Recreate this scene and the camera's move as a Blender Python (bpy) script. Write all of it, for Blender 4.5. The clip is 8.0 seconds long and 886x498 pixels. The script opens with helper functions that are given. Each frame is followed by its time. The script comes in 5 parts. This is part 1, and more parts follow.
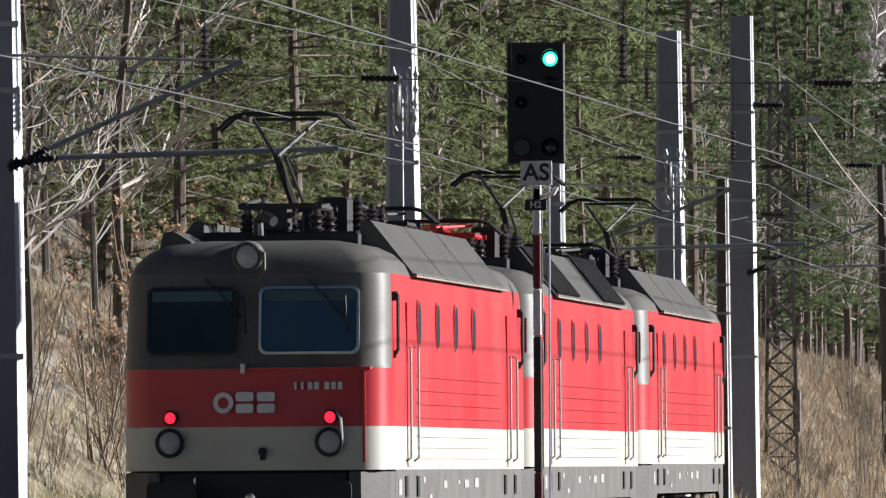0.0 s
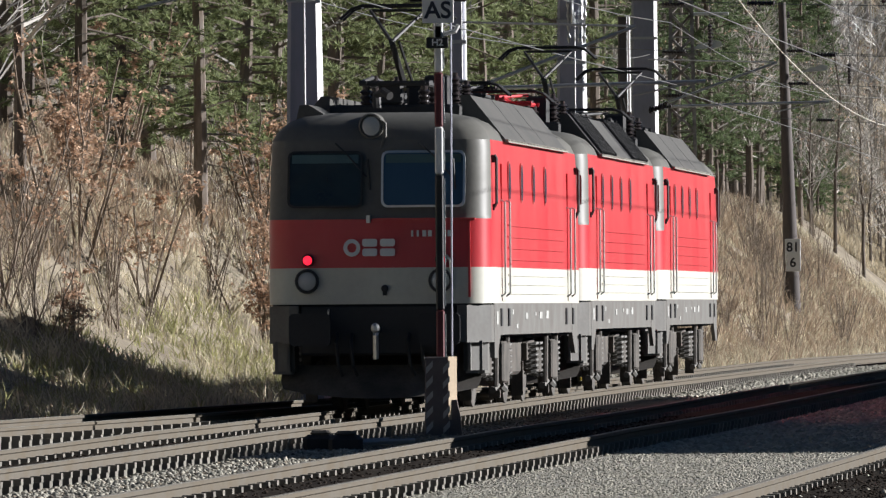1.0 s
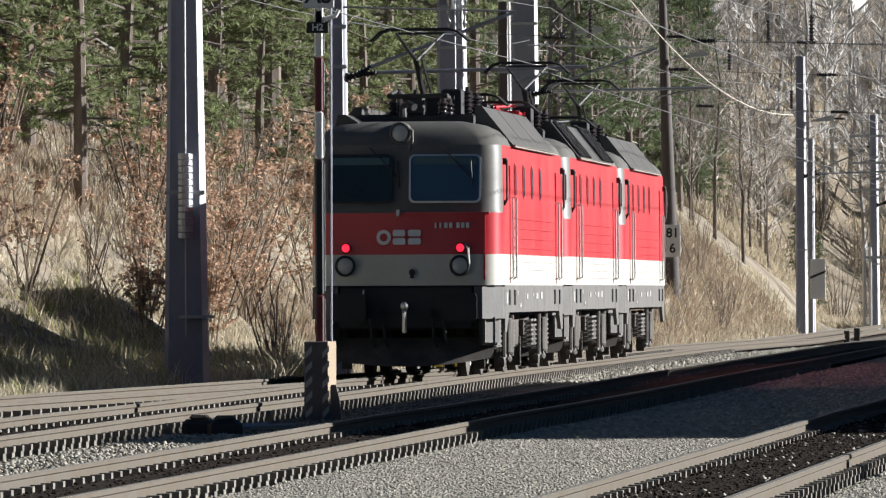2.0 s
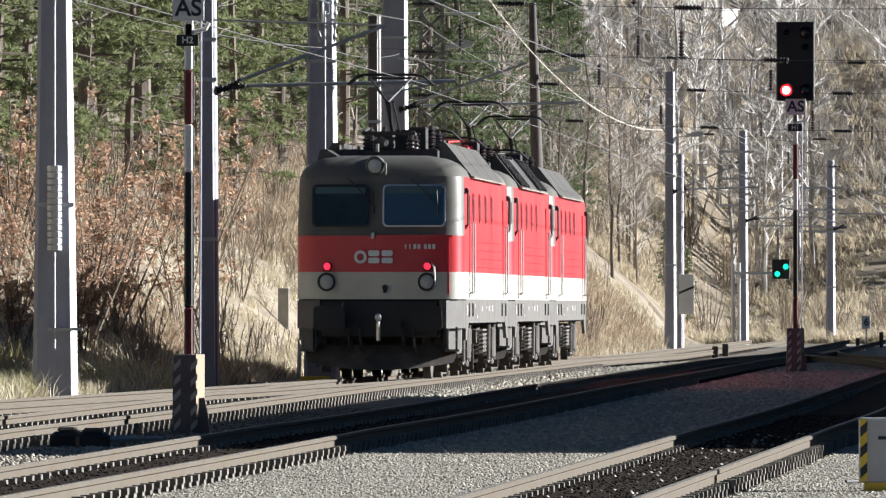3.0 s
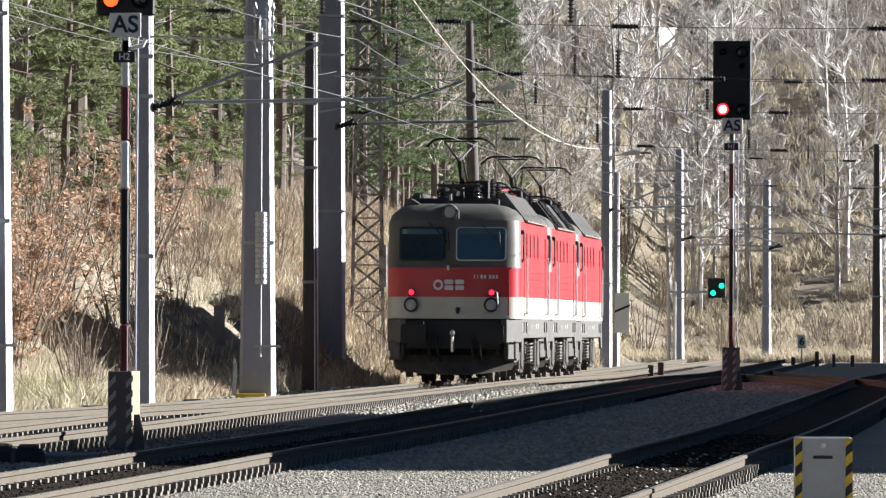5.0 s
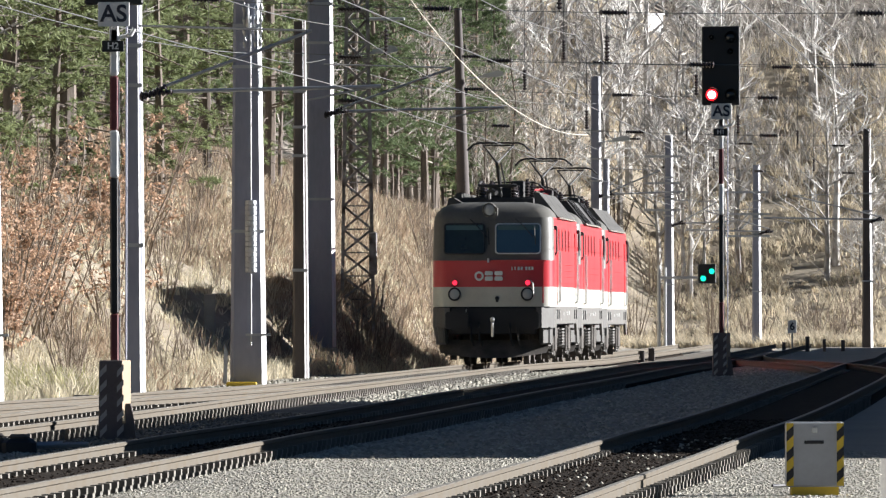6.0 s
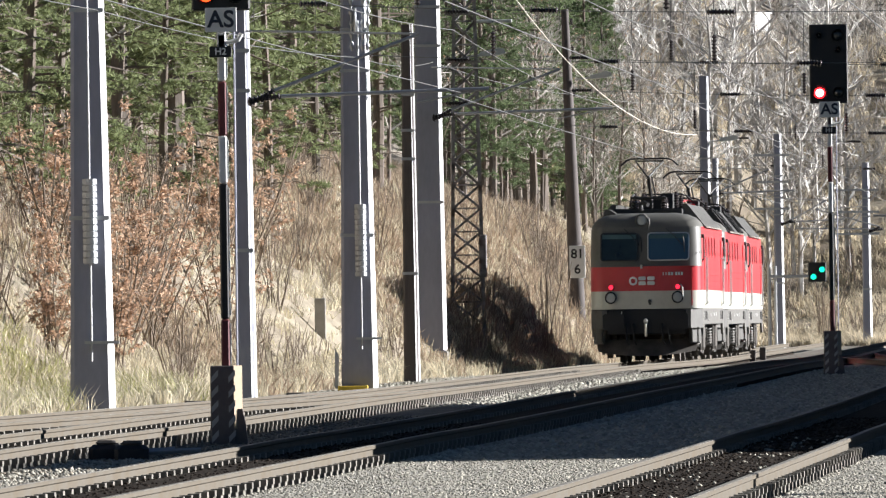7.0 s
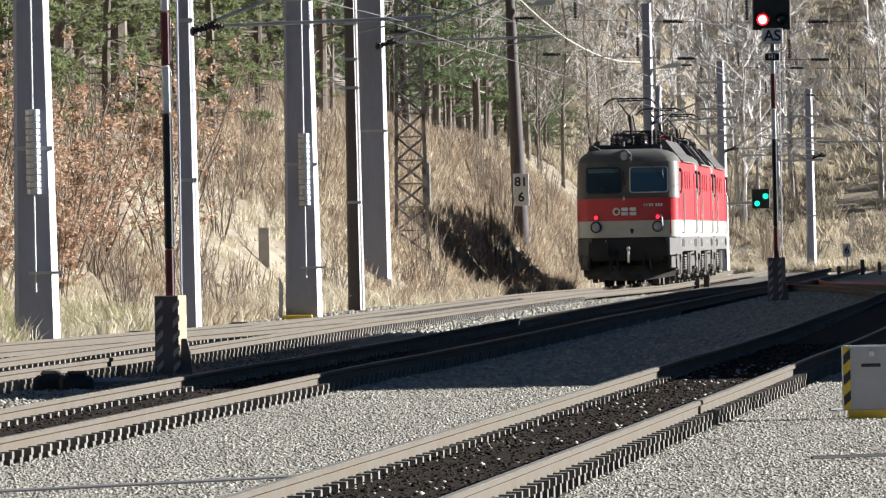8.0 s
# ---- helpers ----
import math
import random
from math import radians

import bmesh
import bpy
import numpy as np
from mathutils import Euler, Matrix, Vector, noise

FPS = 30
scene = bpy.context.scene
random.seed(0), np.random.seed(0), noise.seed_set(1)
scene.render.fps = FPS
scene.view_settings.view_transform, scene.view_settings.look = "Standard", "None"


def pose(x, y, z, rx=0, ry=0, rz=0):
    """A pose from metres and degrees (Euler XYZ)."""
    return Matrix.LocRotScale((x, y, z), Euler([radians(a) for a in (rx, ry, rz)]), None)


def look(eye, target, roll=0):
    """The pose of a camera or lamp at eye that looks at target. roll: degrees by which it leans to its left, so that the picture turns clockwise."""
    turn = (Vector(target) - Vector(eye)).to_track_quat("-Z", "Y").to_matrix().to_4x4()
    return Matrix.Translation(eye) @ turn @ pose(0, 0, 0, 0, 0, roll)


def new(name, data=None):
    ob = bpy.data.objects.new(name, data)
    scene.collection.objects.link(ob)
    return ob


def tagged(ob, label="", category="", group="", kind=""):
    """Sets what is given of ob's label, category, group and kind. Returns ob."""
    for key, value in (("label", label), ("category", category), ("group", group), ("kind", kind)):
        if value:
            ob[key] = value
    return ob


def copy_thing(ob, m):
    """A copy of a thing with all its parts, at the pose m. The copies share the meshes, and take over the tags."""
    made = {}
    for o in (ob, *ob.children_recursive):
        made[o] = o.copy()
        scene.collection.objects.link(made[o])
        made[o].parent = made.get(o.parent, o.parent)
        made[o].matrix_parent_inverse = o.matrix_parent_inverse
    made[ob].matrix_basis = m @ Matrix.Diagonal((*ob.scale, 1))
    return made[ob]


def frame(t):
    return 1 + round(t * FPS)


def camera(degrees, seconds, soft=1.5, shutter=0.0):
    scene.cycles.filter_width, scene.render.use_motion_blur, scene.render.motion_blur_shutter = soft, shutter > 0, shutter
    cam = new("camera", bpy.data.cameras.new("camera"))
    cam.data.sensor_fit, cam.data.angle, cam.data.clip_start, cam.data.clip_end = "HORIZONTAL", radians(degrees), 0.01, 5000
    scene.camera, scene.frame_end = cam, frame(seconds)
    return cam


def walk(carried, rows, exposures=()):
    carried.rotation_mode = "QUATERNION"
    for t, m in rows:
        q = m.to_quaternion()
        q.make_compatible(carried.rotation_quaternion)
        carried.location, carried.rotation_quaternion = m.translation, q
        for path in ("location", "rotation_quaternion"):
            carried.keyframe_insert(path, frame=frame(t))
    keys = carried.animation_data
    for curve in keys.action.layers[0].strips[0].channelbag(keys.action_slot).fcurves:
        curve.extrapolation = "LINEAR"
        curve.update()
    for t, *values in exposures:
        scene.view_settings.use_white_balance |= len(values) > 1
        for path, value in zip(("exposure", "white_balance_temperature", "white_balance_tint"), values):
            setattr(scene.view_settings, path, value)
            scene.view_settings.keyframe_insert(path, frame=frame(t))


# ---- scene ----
# ---------------------------------------------------------------- camera
cam = camera(5.0, 8.0, soft=1.3)
EYE = Vector((0, 0, 1.4))


def pan(right, up, roll):
    """A camera pose on the tripod: milliradians to the right and up, roll in degrees."""
    a, b = right / 1000, up / 1000
    return look(EYE, EYE + Vector((math.tan(a), 1, math.tan(b))) * 100, roll)


walk(cam, [
    (0.0, pan(-30.66, 21.99, -0.410)),
    (0.2, pan(-32.20, 14.85, -0.600)),
    (0.5, pan(-29.44, 9.25, -0.292)),
    (0.6, pan(-27.39, 7.63, -0.436)),
    (0.7, pan(-26.86, 6.35, -0.571)),
    (0.8, pan(-27.30, 5.30, -0.620)),
    (1.0, pan(-21.08, 5.93, -0.446)),
    (1.2, pan(-16.10, 6.85, -0.400)),
    (1.5, pan(-12.19, 5.54, -0.127)),
    (1.7, pan(-11.08, 4.91, -0.330)),
    (2.8, pan(-0.62, 3.97, 0.116)),
    (3.0, pan(3.68, 5.70, -0.012)),
    (3.3, pan(9.55, 6.87, -0.193)),
    (3.5, pan(10.13, 6.34, -0.024)),
    (4.0, pan(7.96, 11.22, -0.067)),
    (4.1, pan(8.79, 11.53, -0.174)),
    (4.5, pan(10.33, 12.23, 0.071)),
    (5.0, pan(9.99, 7.46, 0.220)),
    (5.2, pan(11.37, 6.62, -0.052)),
    (6.3, pan(10.66, 5.84, -0.217)),
    (6.5, pan(9.06, 4.97, -0.534)),
    (7.0, pan(0.16, 6.51, -0.835)),
    (7.2, pan(2.60, 6.60, -0.850)),
    (7.5, pan(7.87, 6.45, -0.838)),
    (7.6, pan(12.49, 3.40, -1.137)),
    (7.9, pan(9.08, 0.65, -1.348)),
    (8.0, pan(5.58, -0.63, -1.137)),
], exposures=[(0.0, 0.82), (1.0, 0.82), (3.0, 1.36), (4.5, 1.5), (6.5, 1.48), (8.0, 1.44)])

# ---------------------------------------------------------------- light
SUN_EL, SUN_AZ = radians(17.5), radians(78)
TO_SUN = Vector((math.sin(SUN_AZ) * math.cos(SUN_EL), math.cos(SUN_AZ) * math.cos(SUN_EL), math.sin(SUN_EL)))
world = bpy.data.worlds.new("world")
scene.world = world
world.use_nodes = True
sky = world.node_tree.nodes.new("ShaderNodeTexSky")
sky.sky_type = "NISHITA"
sky.sun_disc = False
sky.sun_elevation, sky.sun_rotation = SUN_EL, SUN_AZ
background = world.node_tree.nodes["Background"]
sky.ozone_density, sky.dust_density = 6.0, 0.2
background.inputs[1].default_value = 0.019
world.node_tree.links.new(sky.outputs[0], background.inputs[0])
sun_data = bpy.data.lights.new("sun", "SUN")
sun_data.energy, sun_data.angle, sun_data.color = 5.0, radians(0.5), (1.0, 0.99, 0.995)
sun = new("sun", sun_data)
sun.matrix_world = look(TO_SUN * 50, (0, 0, 0))


# ---------------------------------------------------------------- materials
def material(name, colour, rough=0.7, metal=0.0, var=0.25, scale=3.0, fine=40.0, bump=0.15, dist=0.01,
             other=None, spec=0.5, rand=0.0, island=False, stretch=(1, 1, 1), emit=None, power=0.0):
    """Two scales of variation: broad stains towards `other`, fine grain, and relief."""
    m = bpy.data.materials.new(name)
    m.use_nodes = True
    n, l = m.node_tree.nodes, m.node_tree.links
    b = n["Principled BSDF"]
    b.inputs["Roughness"].default_value, b.inputs["Metallic"].default_value = rough, metal
    b.inputs["Specular IOR Level"].default_value = spec
    c = Vector(colour)
    o = Vector(other) if other else c * (1 - var)
    tc = n.new("ShaderNodeTexCoord")
    mp = n.new("ShaderNodeMapping")
    mp.inputs["Scale"].default_value = stretch
    l.new(tc.outputs["Object"], mp.inputs[0])
    big = n.new("ShaderNodeTexNoise")
    big.inputs["Scale"].default_value, big.inputs["Detail"].default_value = scale, 5
    l.new(mp.outputs[0], big.inputs["Vector"])
    ramp = n.new("ShaderNodeMapRange")
    ramp.inputs[1].default_value, ramp.inputs[2].default_value = 0.35, 0.68
    l.new(big.outputs["Fac"], ramp.inputs[0])
    mix = n.new("ShaderNodeMix")
    mix.data_type = "RGBA"
    mix.inputs[6].default_value, mix.inputs[7].default_value = (*c, 1), (*o, 1)
    l.new(ramp.outputs[0], mix.inputs[0])
    small = n.new("ShaderNodeTexNoise")
    small.inputs["Scale"].default_value, small.inputs["Detail"].default_value = fine, 3
    l.new(mp.outputs[0], small.inputs["Vector"])
    hsv = n.new("ShaderNodeHueSaturation")
    l.new(mix.outputs[2], hsv.inputs["Color"])
    val = n.new("ShaderNodeMapRange")
    val.inputs[3].default_value, val.inputs[4].default_value = 1 - var, 1 + var
    l.new(small.outputs["Fac"], val.inputs[0])
    last = val.outputs[0]
    if rand:
        src = n.new("ShaderNodeNewGeometry" if island else "ShaderNodeObjectInfo")
        r = n.new("ShaderNodeMapRange")
        r.inputs[3].default_value, r.inputs[4].default_value = 1 - rand, 1 + rand
        l.new(src.outputs["Random Per Island" if island else "Random"], r.inputs[0])
        mul = n.new("ShaderNodeMath")
        mul.operation = "MULTIPLY"
        l.new(last, mul.inputs[0]), l.new(r.outputs[0], mul.inputs[1])
        last = mul.outputs[0]
    l.new(last, hsv.inputs["Value"])
    l.new(hsv.outputs[0], b.inputs["Base Color"])
    if bump:
        bp = n.new("ShaderNodeBump")
        bp.inputs["Strength"].default_value, bp.inputs["Distance"].default_value = bump, dist
        l.new(small.outputs["Fac"], bp.inputs["Height"])
        l.new(bp.outputs[0], b.inputs["Normal"])
    if emit:
        b.inputs["Emission Color"].default_value = (*emit, 1)
        b.inputs["Emission Strength"].default_value = power
    return m


def leafy(name, colour, var, through_light=0.3):
    """Leaves, needles and dry blades: part of the light passes through."""
    m = material(name, colour, 0.75, var=0.2, scale=0.7, fine=8, bump=0, rand=var, island=True, spec=0.2)
    n, l = m.node_tree.nodes, m.node_tree.links
    b = n["Principled BSDF"]
    tr = n.new("ShaderNodeBsdfTranslucent")
    col = b.inputs["Base Color"].links[0].from_socket
    l.new(col, tr.inputs[0])
    mx = n.new("ShaderNodeMixShader")
    mx.inputs[0].default_value = through_light
    l.new(b.outputs[0], mx.inputs[1]), l.new(tr.outputs[0], mx.inputs[2])
    l.new(mx.outputs[0], n["Material Output"].inputs[0])
    return m


M_RED = material("red_paint", (0.54, 0.032, 0.043), 0.34, var=0.12, scale=0.7, fine=2.5, bump=0.12, dist=0.03, other=(0.56, 0.075, 0.078), stretch=(1, 1, 0.45))
M_CREAM = material("light_grey_paint", (0.58, 0.58, 0.5), 0.45, var=0.08, scale=1.2, fine=14, bump=0.02, other=(0.5, 0.48, 0.42))
M_UMBRA = material("umber_grey_paint", (0.14, 0.136, 0.12), 0.5, spec=0.35, var=0.15, scale=1.0, fine=14, bump=0.03, other=(0.11, 0.106, 0.095))
M_FRAME = material("underframe_grey_paint", (0.145, 0.143, 0.132), 0.65, var=0.2, scale=2, fine=20, bump=0.05, other=(0.11, 0.1, 0.09))
M_BLACK = material("sooty_black", (0.018, 0.018, 0.02), 0.6, var=0.3, scale=2, fine=20, bump=0.05)
M_BOGIE = material("dusty_bogie_steel", (0.1, 0.088, 0.075), 0.75, var=0.35, scale=3, fine=25, bump=0.1, other=(0.045, 0.04, 0.035))
M_ALU = material("bright_metal", (0.62, 0.62, 0.6), 0.35, metal=0.8, var=0.1, scale=3, fine=20, bump=0.02)
M_ROOFGREY = material("roof_panel_grey", (0.066, 0.065, 0.06), 0.55, var=0.15, scale=1.5, fine=18, bump=0.2, dist=0.02, other=(0.09, 0.085, 0.077))
M_ROOFDARK = material("dark_roof_steel", (0.035, 0.034, 0.034), 0.6, var=0.3, scale=2, fine=20, bump=0.05)
M_WHITE = material("white_lettering", (0.75, 0.75, 0.74), 0.6, var=0.05, scale=3, fine=30, bump=0)
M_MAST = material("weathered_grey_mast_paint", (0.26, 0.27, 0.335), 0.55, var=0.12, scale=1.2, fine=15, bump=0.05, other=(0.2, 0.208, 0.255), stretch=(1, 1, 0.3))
M_WOOD = material("dark_tarred_pole", (0.1, 0.084, 0.078), 0.8, var=0.3, scale=2, fine=25, bump=0.3, stretch=(1, 1, 0.1))
M_GALV = material("galvanised_steel", (0.42, 0.43, 0.44), 0.45, metal=0.6, var=0.15, scale=3, fine=25, bump=0.03)
M_WIRE = material("wire_metal", (0.17, 0.175, 0.175), 0.45, metal=0.5, var=0.2, scale=1, fine=5, bump=0)
M_INSUL = material("brown_porcelain", (0.06, 0.05, 0.05), 0.16, var=0.2, scale=5, fine=20, bump=0)
M_RAIL = material("rusty_rail_side", (0.122, 0.109, 0.09), 0.9, spec=0.15, var=0.15, scale=2, fine=30, bump=0.1, other=(0.115, 0.096, 0.072))
M_RAILTOP = material("dull_rail_head", (0.215, 0.2, 0.172), 0.6, spec=0.3, var=0.1, scale=2, fine=30, bump=0)
M_SLEEPER = material("weathered_sleeper", (0.19, 0.176, 0.15), 0.9, var=0.25, scale=3, fine=30, bump=0.3, rand=0.2)
M_STONE = material("ballast_stone", (0.37, 0.35, 0.292), 0.95, spec=0.2, var=0.15, scale=1, fine=30, bump=0.1, rand=0.3, island=True)
# Dark glass; the blue in its base colour stands for reflected sky.
M_GLASS = material("sky_tinted_window_glass", (0.035, 0.075, 0.12), 0.06, var=0.05, scale=1, fine=3, bump=0, spec=0.9)
M_SIGNAL = material("black_signal_board", (0.008, 0.008, 0.009), 0.5, var=0.2, scale=3, fine=20, bump=0.02)
M_SIGNRED = material("signal_mast_red", (0.13, 0.022, 0.026), 0.6, var=0.15, scale=3, fine=20, bump=0.03)
M_SIGNWHITE = material("sign_white", (0.72, 0.72, 0.7), 0.5, var=0.06, scale=3, fine=20, bump=0.02)
M_YELLOW = material("warning_yellow", (0.65, 0.45, 0.04), 0.6, var=0.12, scale=3, fine=20, bump=0.02)
M_TREDGLOW = material("red_lamp_glow", (0.5, 0.02, 0.03), 0.3, var=0, bump=0, emit=(1.0, 0.02, 0.05), power=0.9)


# ---------------------------------------------------------------- mesh helpers
class Shape:
    """Vertices and faces of one mesh."""

    def __init__(self):
        self.v, self.f = [], []

    def add(self, verts, faces):
        k = len(self.v)
        self.v += [tuple(p) for p in verts]
        self.f += [tuple(i + k for i in f) for f in faces]
        return self

    def box(self, x0, x1, y0, y1, z0, z1, m=None, b=0.0):
        """A box; b chamfers its upright and level edges along the faces that matter."""
        if b:
            xs, ys, zs = (x0, x1), (y0, y1), (z0, z1)
            v = []
            for z, k in ((z0, b), (z0 + b, 0), (z1 - b, 0), (z1, b)):
                v += [(x0 + k + b, y0 + k, z), (x1 - k - b, y0 + k, z), (x1 - k, y0 + k + b, z), (x1 - k, y1 - k - b, z),
                      (x1 - k - b, y1 - k, z), (x0 + k + b, y1 - k, z), (x0 + k, y1 - k - b, z), (x0 + k, y0 + k + b, z)]
            f = [tuple(range(7, -1, -1)), tuple(range(24, 32))]
            for r in range(3):
                f += [(r * 8 + i, r * 8 + (i + 1) % 8, r * 8 + 8 + (i + 1) % 8, r * 8 + 8 + i) for i in range(8)]
        else:
            v = [(x0, y0, z0), (x1, y0, z0), (x1, y1, z0), (x0, y1, z0), (x0, y0, z1), (x1, y0, z1), (x1, y1, z1), (x0, y1, z1)]
            f = [(3, 2, 1, 0), (4, 5, 6, 7), (0, 1, 5, 4), (1, 2, 6, 5), (2, 3, 7, 6), (3, 0, 4, 7)]
        return self.add([m @ Vector(p) for p in v] if m else v, f)

    def tube(self, path, r, seg=6, r2=None, caps=True):
        """A round bar along a path of points, tapering from r to r2."""
        path = [Vector(p) for p in path]
        r2 = r if r2 is None else r2
        v = []
        for i, p in enumerate(path):
            d = (path[min(i + 1, len(path) - 1)] - path[max(i - 1, 0)]).normalized()
            a = d.orthogonal().normalized() if i == 0 else (a - d * a.dot(d)).normalized()
            c = d.cross(a)
            k = r + (r2 - r) * i / max(1, len(path) - 1)
            v += [p + (a * math.cos(t) + c * math.sin(t)) * k for t in (2 * math.pi * j / seg for j in range(seg))]
        f = []
        for i in range(len(path) - 1):
            f += [(i * seg + j, i * seg + (j + 1) % seg, (i + 1) * seg + (j + 1) % seg, (i + 1) * seg + j) for j in range(seg)]
        if caps:
            f += [tuple(range(seg - 1, -1, -1)), tuple(range((len(path) - 1) * seg, len(path) * seg))]
        return self.add(v, f)

    def lathe(self, profile, m, seg=16):
        """Turns (radius, height) pairs round m's z axis."""
        v = [m @ Vector((r * math.cos(a), r * math.sin(a), h)) for r, h in profile for a in (2 * math.pi * j / seg for j in range(seg))]
        f = []
        for i in range(len(profile) - 1):
            f += [(i * seg + j, i * seg + (j + 1) % seg, (i + 1) * seg + (j + 1) % seg, (i + 1) * seg + j) for j in range(seg)]
        f += [tuple(range(seg - 1, -1, -1)), tuple(range((len(profile) - 1) * seg, len(profile) * seg))]
        return self.add(v, f)

    def prism(self, pts, a, b, axis="y"):
        """A flat outline pushed from a to b along an axis."""
        def put(p, h):
            return {"x": (h, p[0], p[1]), "y": (p[0], h, p[1]), "z": (p[0], p[1], h)}[axis]
        n = len(pts)
        v = [put(p, a) for p in pts] + [put(p, b) for p in pts]
        f = [tuple(range(n - 1, -1, -1)), tuple(range(n, 2 * n))]
        f += [(i, (i + 1) % n, n + (i + 1) % n, n + i) for i in range(n)]
        return self.add(v, f)

    def mesh(self, name, mat, smooth=False):
        me = bpy.data.meshes.new(name)
        me.from_pydata(self.v, [], self.f)
        me.materials.append(mat)
        bm = bmesh.new()
        bm.from_mesh(me)
        bmesh.ops.recalc_face_normals(bm, faces=bm.faces)
        bm.to_mesh(me)
        bm.free()
        if smooth:
            me.shade_smooth()
            me.set_sharp_from_angle(angle=radians(38))
        return me


def part(name, shape, mat, parent, label="", smooth=False):
    ob = new(name, shape.mesh(name, mat, smooth))
    ob.parent = parent
    if label:
        ob["label"] = label
    return ob


def thing(name, m, label, category, group="", kind=""):
    ob = new(name)
    ob.matrix_world = m
    return tagged(ob, label, category, group, kind)


def lone(name, shape, mat, m, label, category, group="", kind="", smooth=False):
    ob = new(name, shape.mesh(name, mat, smooth))
    ob.matrix_world = m
    return tagged(ob, label, category, group, kind)


def letters(text, size, m, mat, parent, name="lettering"):
    cu = bpy.data.curves.new(name, "FONT")
    cu.body, cu.size, cu.align_x, cu.align_y, cu.extrude = text, size, "CENTER", "CENTER", 0.003
    cu.offset = 0.022 * size
    tmp = new(name + "_curve", cu)
    me = bpy.data.meshes.new_from_object(tmp)
    bpy.data.objects.remove(tmp)
    me.materials.clear()
    me.materials.append(mat)
    ob = new(name, me)
    ob.parent, ob.matrix_local = parent, m
    return ob


# ---------------------------------------------------------------- plan
def smooth01(a):
    a = min(1.0, max(0.0, a))
    return a * a * (3 - 2 * a)


def level(y):
    """Height of the rail tops."""
    return 0.1 * smooth01((y - 112) / 65) - 0.0045 * max(0.0, 118 - y) - 0.1 * smooth01((y - 240) / 70)


def line_1(y):
    """The main track: a slight bend between two straights."""
    a = min(max(y, 105), 300)
    return -18.34 + 0.147088 * a - 3.65989e-4 * a * a + 5.3801e-7 * a ** 3 + 0.088 * min(0, y - 105) + 0.062 * max(0, y - 300)


def line_2(y):
    return line_1(y) + 4.15


def line_3(y):
    return line_2(y) + 5.25


def line_0(y):
    return line_1(y) - 4.3 * smooth01((190 - y) / 85)


def line_4(y):
    k = smooth01((y - 214) / 116)
    return line_3(y) * (1 - k) + line_2(y) * k


def bank_foot(y):
    return min(line_0(y) - 3.6, line_1(y) - 4.7 + 2.2 * smooth01((y - 255) / 40))


def land(x, y):
    """Height of the ground."""
    z = level(y) - 0.3
    w = bank_foot(y) - x
    if w > 0:
        steep = 0.62 + 0.2 * smooth01((y - 255) / 40)
        rise = steep * min(w, 6.5) + 0.36 * max(0, w - 6.5)
        z += rise * smooth01(w / (14.0 - 5.0 * smooth01((y - 165) / 40) - 6.5 * smooth01((y - 225) / 40))) + 0.25 * noise.noise((x * 0.35, y * 0.12, 3)) * smooth01(w / 2)
    far = max(0.0, y - 472)
    z += 0.3 * far * smooth01(far / 50)
    return z


ys = [-300, -100, 0, 30, 50, 60] + [60 + 2 * i for i in range(1, 96)] + [250 + 5 * i for i in range(1, 51)] + [520, 560, 620, 700, 800, 950, 1200, 1800, 3000]
qs = [-1800, -800, -400, -200, -120, -80, -60, -45, -36, -30] + [-30 + 0.75 * i for i in range(1, 37)] + [-1, 1, 3, 5, 8, 10, 14, 20, 40, 80, 150, 400, 1800]
gv = []
for y in ys:
    for q in qs:
        x = line_1(min(max(y, 40), 450)) + q
        gv.append((x, y, land(x, y)))
nq = len(qs)
gf = [(i * nq + j, i * nq + j + 1, (i + 1) * nq + j + 1, (i + 1) * nq + j) for i in range(len(ys) - 1) for j in range(nq - 1)]
M_GROUND = material("gravel_and_soil", (0.31, 0.292, 0.245), 1.0, spec=0.15, var=0.3, scale=0.25, fine=22, bump=0.4, dist=0.02, other=(0.27, 0.255, 0.225))
M_BANK = material("dry_grass_and_litter", (0.3, 0.258, 0.19), 0.95, var=0.3, scale=0.4, fine=9, bump=0.6, dist=0.05, other=(0.14, 0.11, 0.078))
ground = lone("ground", Shape().add(gv, gf), M_GROUND, Matrix(), "pale gravel railway ground rising to a grassy bank", "ground", kind="structure", smooth=True)
M_HILL = material("woodland_floor", (0.28, 0.245, 0.2), 0.95, var=0.35, scale=0.15, fine=2.0, bump=0.8, dist=0.3, other=(0.12, 0.1, 0.08))
ground.data.materials.append(M_BANK)
ground.data.materials.append(M_HILL)
for poly in ground.data.polygons:
    up = bank_foot(poly.center.y) - poly.center.x
    poly.material_index = 2 if up > 7 or poly.center.y > 512 else 1 if up > 0 or poly.center.y > 470 else 0

